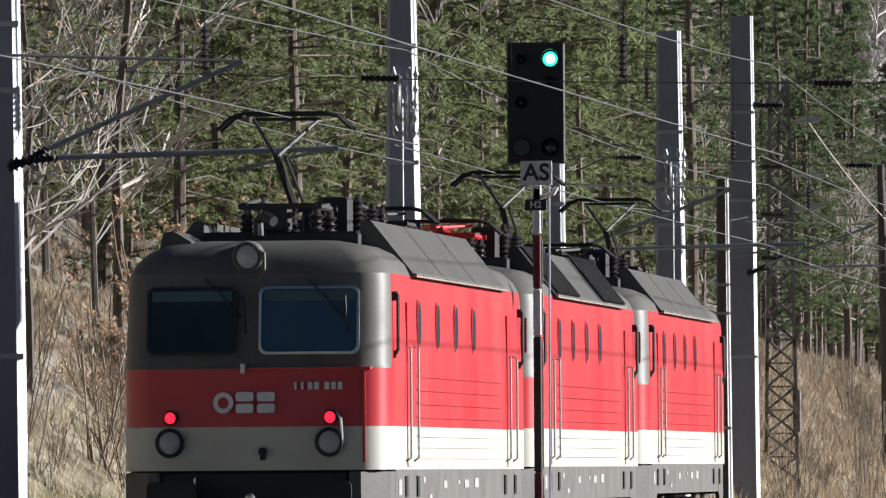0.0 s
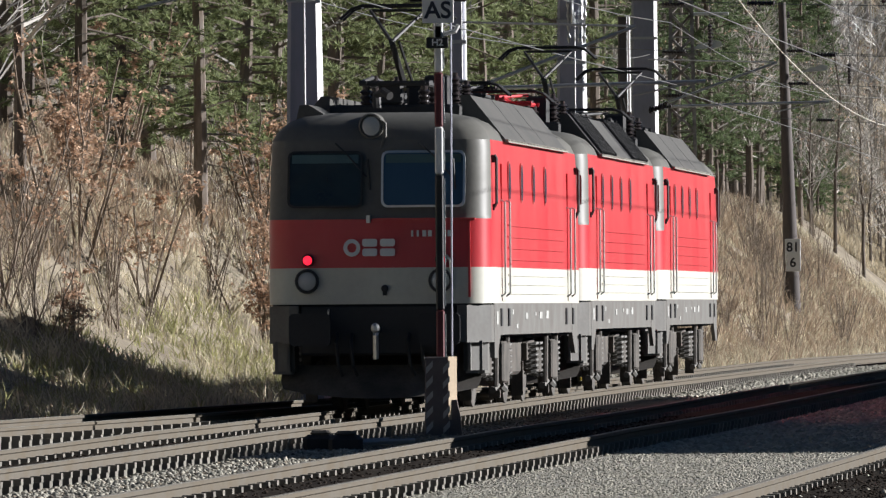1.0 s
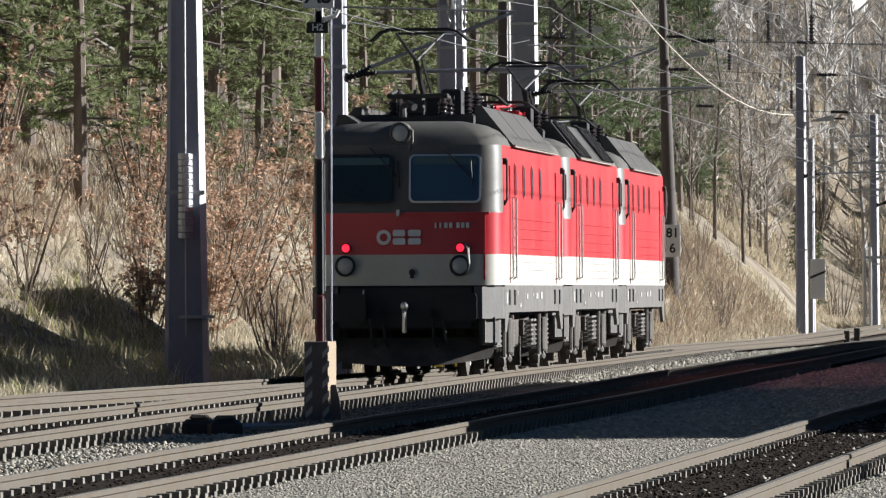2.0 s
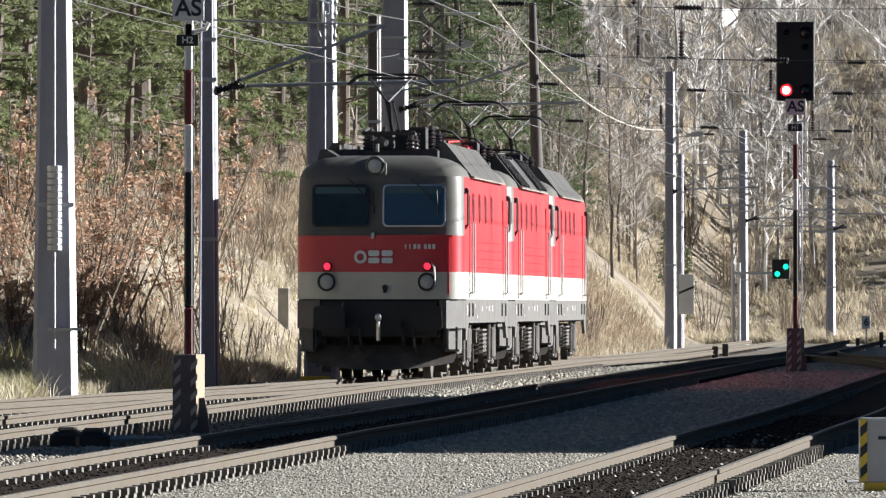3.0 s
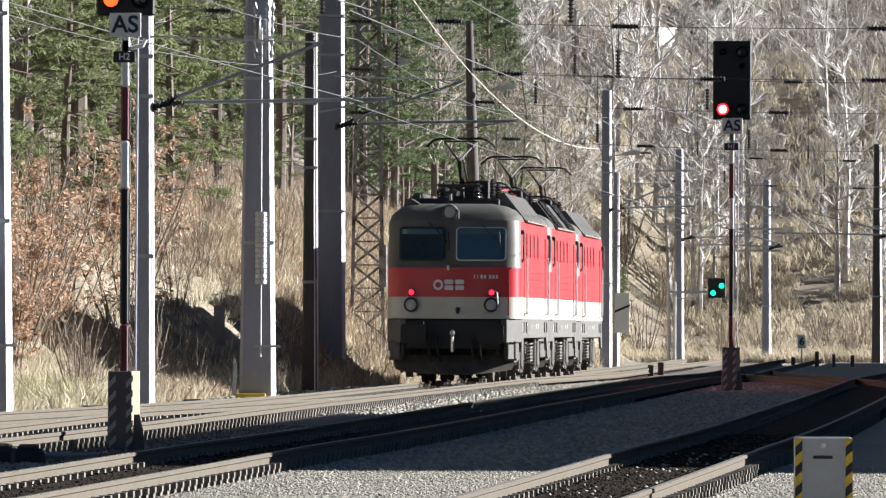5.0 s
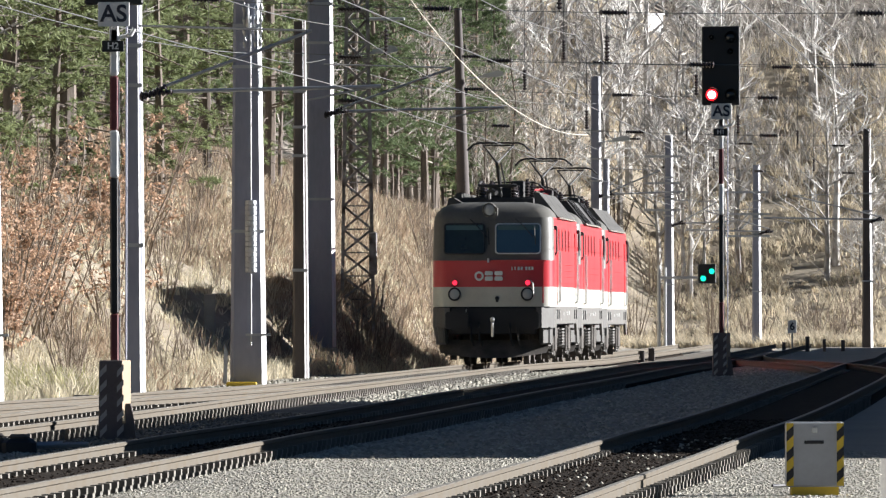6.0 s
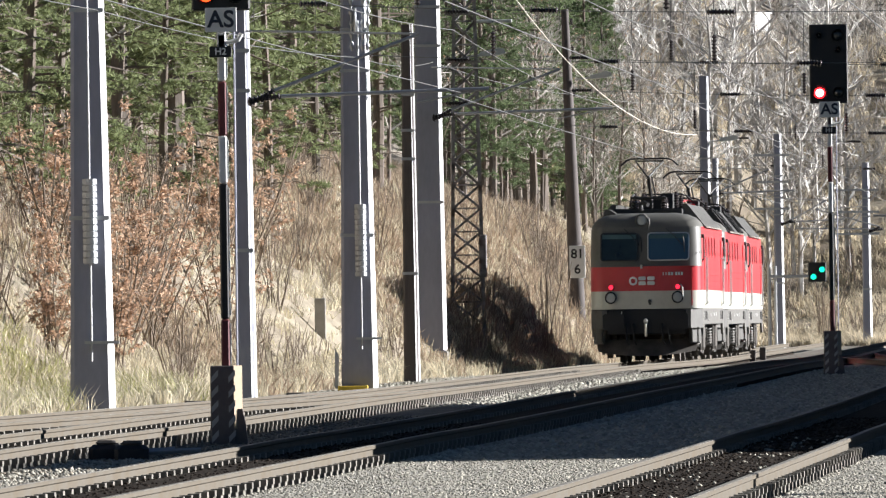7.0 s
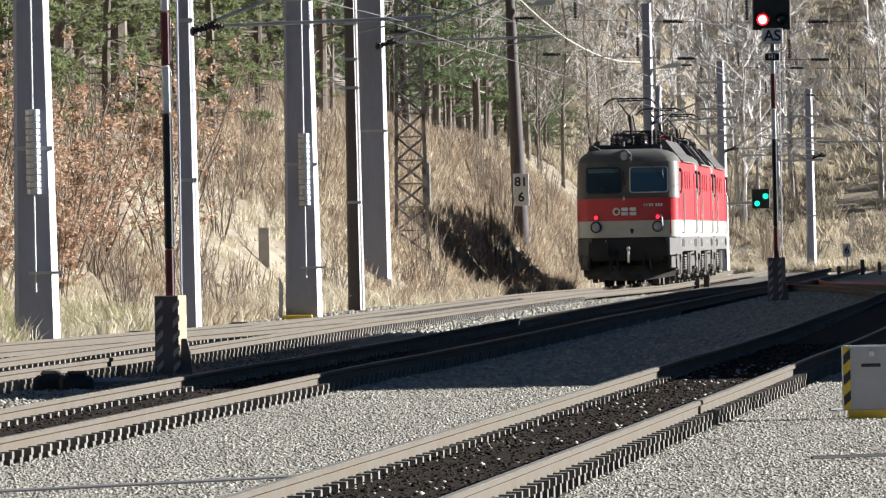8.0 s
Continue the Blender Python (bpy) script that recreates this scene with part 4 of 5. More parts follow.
def main_signal(base, k, head_z, lit, plate, label, shutter=False):
    """A light signal on a striped mast in a box-shaped foot guard. k: size; head_z: the board's lower edge."""
    root = thing("railway_signal", Matrix.Translation(base), label, "railway signal", "main signals")
    # foot guard: grey-brown board with slanting stripes
    g = part("foot_guard", Shape().box(-0.2, 0.1, -0.18, 0.12, -0.3, 1.0, b=0.012).prism([(-0.22, -0.3), (0.3, -0.3), (0.24, 0.25), (0.2, 0.45), (-0.2, 0.45)], -0.13, 0.25), M_GUARD, root, "dark foot guard with pale slanting stripes")
    part("side_board", Shape().prism([(0.1, -0.19), (0.2, -0.03), (0.2, 0.1), (0.1, 0.1)], 0.2, 1.0, "z"), M_BOARD, g, "pale sunlit side board")
    for x in (-0.185, 0.03):
        for i in range(5):
            z = 0.02 + 0.19 * i
            part("stripe", Shape().prism([(x, z), (x + 0.085, z + 0.09), (x + 0.085, z + 0.17), (x, z + 0.08)], -0.187, -0.181), M_PALESTRIPE, g)
    # mast in red, white and black lengths
    z, cols, top = 0.9, (M_SIGNAL, M_SIGNRED, M_SIGNWHITE), head_z - 0.3
    for k0, k1, mat in ((0, 0.16, 1), (0.16, 0.56, 0), (0.56, 0.7, 2), (0.7, 0.86, 1), (0.86, 1.0, 2)):
        a, b = z + (top - z) * k0, z + (top - z) * k1
        part("mast_length", Shape().box(-0.055, 0.055, -0.05, 0.06, a, b, b=0.02), cols[mat], root)
        part("edge_strip", Shape().box(0.058, 0.072, -0.03, 0.03, a + 0.05, b - 0.05), M_SIGNWHITE, root)
    part("ladder_rail", Shape().tube([(0.14, 0.1, 0.4), (0.16, 0.1, head_z + 0.2)], 0.014, 6), M_MAST, root)
    # board with six lamps
    w, h = 0.37 * k, 1.54 * k
    hd = part("signal_board", Shape().box(-w, w, -0.1, 0.22, head_z, head_z + h, b=0.02), M_SIGNAL, root)
    for i, (x, zz, r) in enumerate(((0.5, 0.86, 0.1), (-0.5, 0.86, 0.05), (0.5, 0.68, 0.05), (-0.5, 0.5, 0.06), (-0.5, 0.13, 0.1), (0.5, 0.13, 0.1))):
        lens(hd, x * w, head_z + zz * h, r * k, lit.get(i, M_DIMLENS))
    pl = part("letter_plate", Shape().box(-0.2 * k, 0.2 * k, -0.16, -0.13, head_z - 0.28 * k, head_z + 0.03 * k, b=0.006), M_SIGNWHITE, root, "white plate with dark letters")
    letters("AS", 0.3 * k, Matrix.Translation((0, -0.164, head_z - 0.125 * k)) @ pose(0, 0, 0, 90), M_INK, pl)
    np_ = part("name_plate", Shape().box(-0.15 * k, 0.13 * k, -0.15, -0.1, head_z - 0.6 * k, head_z - 0.46 * k, b=0.006), M_SIGNAL, root, "small dark plate with white letters")
    letters(plate, 0.12 * k, Matrix.Translation((-0.01, -0.154, head_z - 0.53 * k)) @ pose(0, 0, 0, 90), M_SIGNWHITE, np_)
    part("bracket", Shape().tube([(0.05, 0, head_z - 0.42 * k), (0.22 * k, -0.08, head_z - 0.38 * k), (0.26 * k, -0.08, head_z - 0.3 * k)], 0.03, 6), M_SIGNWHITE, root)
    part("back_post", Shape().box(-0.06, 0.06, -0.05, 0.08, head_z - 0.5, head_z + 0.1, b=0.015), M_GALV, root)
    # made-up disc before the always-lit lower lamp, so that it looks unlit
    if shutter:
        return part("lamp_shutter", Shape().lathe([(0.004, 0), (0.104 * k, 0.0), (0.106 * k, 0.012), (0.004, 0.014)], pose(-0.5 * w, -0.155, head_z + 0.13 * h, 90), 20), M_DIMLENS, root, "added dark disc hiding the lit lamp")


M_GUARD = material("dark_brown_guard_paint", (0.135, 0.11, 0.104), 0.7, var=0.25, scale=3, fine=25, bump=0.1)
M_BOARD = material("pale_board", (0.4, 0.31, 0.21), 0.8, var=0.15, scale=3, fine=25, bump=0.1)
M_PALESTRIPE = material("faded_stripe", (0.42, 0.4, 0.39), 0.7, var=0.15, scale=3, fine=25, bump=0)
M_INK = material("dark_blue_ink", (0.012, 0.015, 0.03), 0.5, var=0.1, bump=0)
sb = foot(-384, 129)
LAMP_COVER = main_signal(sb, 1.0, spot(0, -427, 129).z - sb.z, {0: M_GREENGLOW, 4: M_AMBERGLOW}, "H2", "black main signal board over a white lettered plate on striped mast", True)
sb = foot(690, 232)
main_signal(sb, 1.17, spot(0, -247, 232).z - sb.z, {4: M_REDGLOW}, "H1", "main signal showing red, on a mast beside the tracks")

# small two-lamp signal on a bracket
sb = foot(579, 452)
root = thing("bracket_signal", Matrix.Translation(sb), "small black signal with two green lamps on a bracket arm", "railway signal")
zc = spot(0, 52, 452).z - sb.z
part("post", Shape().tube([(0, 0, -0.3), (0, 0, zc + 0.4)], 0.08, 8), M_GALV, root)
part("post", Shape().tube([(0.28, 0, -0.3), (0.28, 0, zc + 0.3)], 0.07, 8), M_GALV, root)
part("bracket_arm", Shape().box(0, 2.0, -0.08, 0.08, zc - 0.22, zc - 0.1, b=0.02), M_GALV, root)
hd = part("signal_board", Shape().box(1.75, 2.55, -0.1, 0.2, zc - 0.42, zc + 0.45, b=0.03), M_SIGNAL, root)
lens(hd, 1.98, zc - 0.2, 0.13, M_GREENDIM)
lens(hd, 2.36, zc + 0.12, 0.13, M_GREENDIM)

# grey cabinet with hazard stripes
cb = Vector((4.47, 94.0, 0))
cb.z = surface(cb.x, cb.y)
root = thing("trackside_cabinet", Matrix.Translation(cb), "grey steel trackside cabinet with yellow and black edge stripes", "cabinet")
part("body", Shape().box(-0.265, 0.265, -0.15, 0.2, 0.08, 0.68, b=0.015), M_CABINET, root)
part("plinth", Shape().box(-0.22, 0.22, -0.12, 0.17, -0.1, 0.08), M_YELLOW, root, "yellow plinth")
for x in (-0.265, 0.2):
    part("hazard_strip", Shape().box(x, x + 0.065, -0.156, -0.151, 0.09, 0.67), M_YELLOW, root, "yellow hazard strip")
    for i in range(3):
        z = 0.12 + 0.19 * i
        part("stripe", Shape().prism([(x, z), (x + 0.065, z + 0.06), (x + 0.065, z + 0.15), (x, z + 0.09)], -0.162, -0.157), M_BLACK, root)
part("handle_recess", Shape().box(-0.1, 0.08, -0.16, -0.151, 0.48, 0.51, b=0.003), M_BLACK, root)
part("lock", Shape().box(-0.03, 0.02, -0.17, -0.151, 0.58, 0.63, b=0.004), M_ALU, root)

# small grey marker post in the grass
mb = next(p for p in (foot(-216, y) for y in range(205, 300)) if p.z > 0.85)
lone("marker_post", Shape().box(-0.14, 0.14, -0.1, 0.1, -0.2, 0.95, b=0.02), M_CONCRETE, Matrix.Translation(mb), "grey concrete marker post in dry grass", "marker post")

# point motors and blocks beside the points
for u, y, w in ((-598, 118, 0.2), (-553, 117.5, 0.2), (-440, 171, 0.3), (-262, 186, 0.3)):
    b = foot(u, y)
    root = thing("point_machine", Matrix.Translation(b), "dark cast point machine beside the rail", "point machine", "point machines")
    part("housing", Shape().box(-w, w, -0.22, 0.22, -0.05, 0.17, b=0.05), M_BLACK, root)
    part("cover", Shape().box(-w * 0.6, w * 0.6, -0.18, 0.18, 0.16, 0.22, b=0.03), M_BOGIE, root)
    part("rod", Shape().tube([(w, 0, 0.08), (w + 0.6, 0, 0.1)], 0.03), M_GALV, root)

# cables lying on the gravel, low posts and a small board in the yard
for pts in ([(-4.0, 74.6), (-3.0, 74.2), (-1.2, 76.2), (-0.6, 77)], [(3.3, 79.5), (4.1, 80.2), (5.2, 80)], [(4.2, 96.8), (4.5, 97.2), (4.9, 97)]):
    lone("ground_cable", Shape().tube([(x, y, surface(x, y) + 0.03) for x, y in pts], 0.014, 6), M_BLACK, Matrix(), "thin black cable lying on the gravel", "cable", "ground cables")
for u, y, w, h in ((548, 330, 0.1, 0.42), (566, 331, 0.1, 0.42), (800, 392, 0.07, 0.5), (842, 398, 0.08, 0.6), (872, 396, 0.06, 0.5), (905, 400, 0.08, 0.45)):
    b = foot(u, y)
    lone("low_post", Shape().box(-w, w, -0.1, 0.1, -0.1, h, b=0.02), M_WOOD, Matrix.Translation(b), "dark low post beside the far tracks", "post", "low posts")
b = foot(815, 390)
root = thing("speed_board", Matrix.Translation(b), "small white board with a dark figure on a post", "sign")
part("post", Shape().tube([(0, 0, -0.1), (0, 0, 1.0)], 0.03), M_GALV, root)
bd = part("board", Shape().box(-0.16, 0.16, -0.06, -0.03, 0.85, 1.35, b=0.006), M_SIGNWHITE, root)
letters("6", 0.4, Matrix.Translation((0, -0.064, 1.1)) @ pose(0, 0, 0, 90), M_INK, bd, "figure")

# ---------------------------------------------------------------- overhead wires
def sag(a, b, drop, r, n=14):
    a, b = Vector(a), Vector(b)
    return Shape().tube([a.lerp(b, i / n) - Vector((0, 0, drop * 4 * (i / n) * (1 - i / n))) for i in range(n + 1)], r, 5)


def overhead(line, z, name, label, spans):
    root = thing(name, Matrix(), label, "overhead wire", "overhead wires")
    for a, b in zip(spans, spans[1:]):
        za, zb = level(a) + z, level(b) + z
        part("contact_wire", sag((line(a) - 0.15, a, za), (line(b) + 0.15, b, zb), 0.02, 0.009, 4), M_WIRE, root)
        part("carrier_wire", sag((line(a), a, za + 1.2), (line(b), b, zb + 1.2), 0.3, 0.008), M_WIRE, root)
        n = 6
        for i in range(1, n):
            k = i / n
            y = a + (b - a) * k
            zt = za + (zb - za) * k
            part("dropper", Shape().tube([(line(y), y, zt), (line(y), y, zt + 1.2 - 0.3 * 4 * k * (1 - k))], 0.004, 4), M_WIRE, root)


overhead(line_1, 5.52, "overhead_line", "thin overhead contact and carrier wires over the main track", (62, 128, 193, 270, 345, 410))
overhead(line_2, 5.52, "overhead_line", "thin overhead wires over the second track", (70, 134, 199, 258, 326, 416))
overhead(line_3, 5.52, "overhead_line", "thin overhead wires over the third track", (70, 134, 199, 258, 326, 416))


def cable(a, b, drop, r, label, mat=None):
    lone("cable", sag(a, b, drop, r), mat or M_WIRE, Matrix(), label, "cable", "overhead cables")


M_PALECABLE = material("pale_cable", (0.6, 0.57, 0.48), 0.5, var=0.1, bump=0)
cable(spot(95, -500, 286), spot(455, -195, 410), 1.3, 0.017, "pale thick sagging cable between masts", M_PALECABLE)
tops = [spot(-1290, -640, 128), spot(-600, -430, 172), spot(-140, -340, 217), spot(-10, -330, 270), spot(230, -270, 345), spot(470, -250, 410)]
for a, b in zip(tops, tops[1:]):
    cable(a, b, 0.15, 0.009, "thin feeder cable along the masts")
# cross-span wires with insulators
rng = random.Random(11)
for i in range(9):
    y = (128, 172, 193, 217, 270, 286, 300, 410, 455)[i]
    zc = (6.2, 7.4, 7.0, 6.6, 7.0, 8.2, 6.5, 8.0, 7.5)[i]
    x0 = bank_foot(y) - 0.5
    a, b = Vector((x0, y + 0.4, zc + 0.5)), Vector((line_3(y) + 6, y + 0.4, zc + 0.2))
    root = thing("cross_span_wire", Matrix(), "cross-span wire with dark ribbed insulators", "cable", "cross-span wires")
    part("span_wire", sag(a, b, 0.25, 0.008), M_WIRE, root)
    for k in (0.1, 0.3, 0.52, 0.74):
        k += rng.uniform(-0.04, 0.04)
        c = a.lerp(b, k) - Vector((0, 0, 0.25 * 4 * k * (1 - k)))
        part("insulator", insulator(c, c + (b - a).normalized() * 0.55, 0.075, 8), M_INSUL, root)
    for k in (0.22, 0.45):
        c = a.lerp(b, k) - Vector((0, 0, 0.25 * 4 * k * (1 - k)))
        part("hanger", Shape().tube([c, c + Vector((0, 0, 2.2))], 0.012, 4), M_WIRE, root)
        part("insulator", insulator(c + Vector((0, 0, 0.05)), c + Vector((0, 0, 0.6)), 0.07, 7), M_INSUL, root)

# ---------------------------------------------------------------- buildings
def long_building(y0, y1, h, setback, label):
    """Plain long building out of view beyond the yard, parallel to the tracks, added to lay shade over them."""
    root = thing("station_building", Matrix(), label, "building", kind="structure")
    s = Shape()
    pts = [(line_1(y0) + setback, y0), (line_1(y1) + setback, y1), (line_1(y1) + setback + 12, y1), (line_1(y0) + setback + 12, y0)]
    s.prism(pts, -0.6, h, "z")
    part("wall", s, M_CONCRETE, root)
    part("roof", Shape().prism([(x + (0.4 if i > 1 else -0.0), y) for i, (x, y) in enumerate(pts)], h + 0.003, h + 0.15, "z"), M_ROOFGREY, root)


# Both unseen; their heights set how far the shade reaches.
long_building(116.5, 175, 6.6, 22, "unseen long plain building added to shade the near tracks")
long_building(175.2, 440, 6.05, 22, "unseen long plain building added to shade the far tracks")
lone("hill_house", Shape().box(-0.6, 0.6, -0.7, 0.7, -1, 0.66).box(-0.68, 0.68, -0.78, 0.78, 0.66, 0.74), M_SIGNWHITE, Matrix.Translation(foot(556, 524)) @ pose(0, 0, 0, 0, 0, -48), "small white house among bare trees on the hillside", "house")


# ---------------------------------------------------------------- plants
M_NEEDLE = leafy("pine_needles", (0.235, 0.272, 0.135), 0.5, 0.4)
M_SPRUCE = leafy("spruce_needles", (0.15, 0.195, 0.1), 0.5, 0.4)
M_BARK = material("pine_bark", (0.16, 0.135, 0.115), 0.9, var=0.3, scale=4, fine=20, bump=0.5, dist=0.02, other=(0.1, 0.075, 0.055), stretch=(1, 1, 0.3), rand=0.3)
M_PALEBARK = material("pale_grey_bark", (0.56, 0.545, 0.52), 0.85, var=0.25, scale=3, fine=12, bump=0.3, dist=0.01, other=(0.2, 0.17, 0.14), stretch=(1, 1, 0.5), rand=0.3)
M_TWIG = material("grey_brown_twigs", (0.42, 0.4, 0.365), 0.9, var=0.3, scale=1, fine=4, bump=0, rand=0.3, other=(0.3, 0.27, 0.235))
M_BROWNLEAF = leafy("withered_brown_leaves", (0.56, 0.39, 0.275), 0.45, 0.35)
M_DRYGRASS = leafy("dry_grass_blades", (0.68, 0.61, 0.455), 0.45, 0.35)
M_HILLGRASS = leafy("straw_hill_grass", (0.65, 0.57, 0.43), 0.4, 0.45)
M_TAWNY = leafy("tawny_grass_blades", (0.46, 0.36, 0.265), 0.4, 0.35)


M_STEM = material("brown_stems", (0.24, 0.19, 0.145), 0.9, var=0.3, scale=1, fine=4, bump=0, rand=0.3)
M_FARTWIG = material("whitish_twigs", (0.6, 0.59, 0.575), 0.9, var=0.3, scale=1, fine=4, bump=0, rand=0.3, other=(0.4, 0.37, 0.33))


def fast_mesh(name, verts, tris, mat):
    me = bpy.data.meshes.new(name)
    me.vertices.add(len(verts))
    me.vertices.foreach_set("co", np.asarray(verts, np.float32).ravel())
    n = len(tris)
    me.loops.add(3 * n)
    me.loops.foreach_set("vertex_index", np.asarray(tris, np.int32).ravel())
    me.polygons.add(n)
    me.polygons.foreach_set("loop_start", np.arange(0, 3 * n, 3, dtype=np.int32))
    me.polygons.foreach_set("loop_total", np.full(n, 3, np.int32))
    me.materials.append(mat)
    me.update(calc_edges=True)
    return me


def sprigs(centres, rng, per, length, width, lift=0.2):
    """Thin leaf blades standing out of each centre: two triangles each."""
    c = np.repeat(np.asarray(centres), per, 0)
    n = len(c)
    d = rng.normal(size=(n, 3)) * (1, 1, 0.6) + (0, 0, lift)
    d /= np.linalg.norm(d, axis=1, keepdims=True)
    s = np.cross(d, rng.normal(size=(n, 3)))
    s /= np.linalg.norm(s, axis=1, keepdims=True)
    ln = length * rng.uniform(0.6, 1.3, (n, 1))
    wd = width * rng.uniform(0.7, 1.3, (n, 1))
    a, b, e, f = c, c + d * ln * 0.5 + s * wd, c + d * ln, c + d * ln * 0.5 - s * wd
    v = np.stack([a, b, e, f], 1).reshape(-1, 3)
    i = np.arange(n)[:, None] * 4
    return v, np.concatenate([i + (0, 1, 2), i + (0, 2, 3)], 1).reshape(-1, 3)


def conifer(seed, h, clear, spread, mat, dense, name, label):
    """A trunk with whorls of limbs from `clear` metres up; each limb carries clumps of needles."""
    rng = random.Random(seed)
    nr = np.random.default_rng(seed)
    root = thing(name, pose(0, -60, -80), label, "conifer tree", "trees on the bank")
    wood, centres = Shape(), []
    lean = rng.uniform(-0.3, 0.3)
    spine = [(lean * (i / 8) ** 2, 0.1 * math.sin(i), -0.4 + (h + 0.4) * i / 8) for i in range(9)]
    wood.tube(spine, 0.17, 8, 0.03)
    z = clear * 0.45
    while z < h - 0.4:
        k = max(0.0, (z - clear) / (h - clear))
        bare = z < clear
        reach = spread * (0.55 + 0.6 * math.sin(math.pi * min(1, k * 0.8 + 0.2))) * (1 - k ** 2.2) * rng.uniform(0.7, 1.25) + 0.2
        if bare:
            reach *= 0.55
        a = rng.uniform(0, 6.3)
        p0 = Vector((lean * (z / h) ** 2, 0, z))
        d = Vector((math.cos(a), math.sin(a), rng.uniform(-0.25, 0.3)))
        tip = p0 + d * reach + Vector((0, 0, -0.12 * reach))
        wood.tube([p0, p0.lerp(tip, 0.5) + Vector((0, 0, 0.08 * reach)), tip], 0.035 if not bare else 0.02, 3, 0.008, caps=False)
        if not bare:
            for i in range(dense):
                f = rng.uniform(0.25, 1.05)
                centres.append(p0.lerp(tip, f) + Vector((rng.gauss(0, 0.16), rng.gauss(0, 0.16), rng.gauss(0, 0.05) + 0.05)) * (0.6 + reach * 0.4))
        z += rng.uniform(0.09, 0.2) * (1.5 if bare else 1.0)
    part("trunk", wood, M_BARK, root, smooth=True)
    v, t = sprigs([tuple(c) for c in centres], nr, 40, 0.18, 0.0135)
    ob = new("crown", fast_mesh("crown", v, t, mat))
    ob.parent = root
    return root


def bare_tree(seed, h, stems, label, leaves=0.0, name="bare_tree", stout=1.0, limbs=14):
    rng = random.Random(seed)
    nr = np.random.default_rng(seed)
    root = thing(name, pose(0, -60, -80), label, "bare tree" if h > 4 else "shrub", "leafless trees and shrubs")
    trunk, twig, tips = Shape(), Shape(), []

    def limb(p, d, ln, r, depth):
        n = 3 if depth > 1 else 2
        pts = [p]
        for i in range(n):
            d = (d + Vector((rng.gauss(0, 0.16), rng.gauss(0, 0.16), rng.gauss(0.06, 0.1)))).normalized()
            pts.append(pts[-1] + d * ln / n)
        twig.tube(pts, r, 3, r * 0.4, caps=False)
        if depth:
            for i in range(rng.choice((4, 5)) if depth > 1 else rng.choice((3, 4))):
                k = rng.uniform(0.25, 1.0)
                i0 = min(n - 1, int(k * n))
                q = pts[i0].lerp(pts[i0 + 1], k * n - i0)
                side = Vector((rng.gauss(0, 1), rng.gauss(0, 1), rng.gauss(0.35, 0.5))).normalized()
                limb(q, (d * 0.7 + side * 0.8).normalized(), ln * rng.uniform(0.35, 0.6), r * 0.55, depth - 1)
        else:
            tips.append(pts[-1])
            tips.append(pts[1])

    for s in range(stems):
        a = rng.uniform(0, 6.3)
        lean = Vector((math.cos(a), math.sin(a), 0)) * (0.02 if stems == 1 else rng.uniform(0.1, 0.45))
        hh = h * rng.uniform(0.75, 1.1)
        base = Vector((rng.gauss(0, 0.15), rng.gauss(0, 0.15), -0.3)) if stems > 1 else Vector((0, 0, -0.4))
        spine = [base + (lean + Vector((0, 0, 1))) * hh * i / 6 + Vector((rng.gauss(0, 0.015), rng.gauss(0, 0.015), 0)) * hh * (i / 6) for i in range(7)]
        r0 = (0.011 * hh if stems == 1 else 0.009 * hh) * stout
        trunk.tube(spine, r0, 6, 0.012)
        for i in range(limbs if stems == 1 else 5):
            k = rng.uniform(0.22, 0.97)
            i0 = min(5, int(k * 6))
            q = spine[i0].lerp(spine[i0 + 1], k * 6 - i0)
            a = rng.uniform(0, 6.3)
            limb(q, Vector((math.cos(a), math.sin(a), rng.uniform(0.3, 1.2))).normalized(), hh * 0.26 * (1.15 - k * 0.7), r0 * 0.4 * (1.1 - k * 0.6), 2 if h > 4 else 1)
    far = name == "hillside_tree"
    part("trunk", trunk, M_PALEBARK if far else M_BARK if h > 4 else M_STEM, root, smooth=True)
    part("crown", twig, M_FARTWIG if far else M_TWIG if h > 4 else M_STEM, root)
    if leaves:
        c = np.array([tuple(t) for t in tips if rng.random() < leaves])
        v, t = sprigs(c, nr, 6, 0.1, 0.024, -0.3)
        ob = new("withered_leaves", fast_mesh("withered_leaves", v, t, M_BROWNLEAF))
        ob.parent = root
    return root


PINES = [conifer(s, h, c, w, M_NEEDLE, 10, "pine_tree", "sunlit yellow-green pine with bare lower trunk") for s, h, c, w in ((1, 13, 1.4, 2.3), (2, 15, 2.0, 2.6), (3, 11, 0.6, 2.1))]
SPRUCES = [conifer(s, h, c, w, M_SPRUCE, 7, "spruce_tree", "slim dark green spruce at the wood's edge") for s, h, c, w in ((4, 16, 1.4, 1.6), (5, 18, 2.2, 1.8), (6, 13, 0.6, 1.7))]
BARES = [bare_tree(s, h, 1, "leafless tree with grey-brown trunk and fine twigs", 0.05, "bare_tree", 0.8, 24) for s, h in ((11, 11), (12, 13), (13, 9), (14, 12))]
HILLSIDE = [bare_tree(s, h, 1, "tall leafless tree with whitish trunk on the hillside", 0.0, "hillside_tree", 1.7, 18) for s, h in ((15, 12), (16, 14), (17, 10), (18, 13))]
LEAFY = [bare_tree(s, h, n, "shrub with withered russet leaves on the bank", 0.8, "russet_shrub") for s, h, n in ((21, 3.2, 7), (22, 2.4, 8))]
SHRUBS = [bare_tree(s, h, n, "leafless brown shrub in dry grass", 0.0, "bare_shrub") for s, h, n in ((31, 2.0, 9), (32, 1.4, 10), (33, 2.8, 8))]


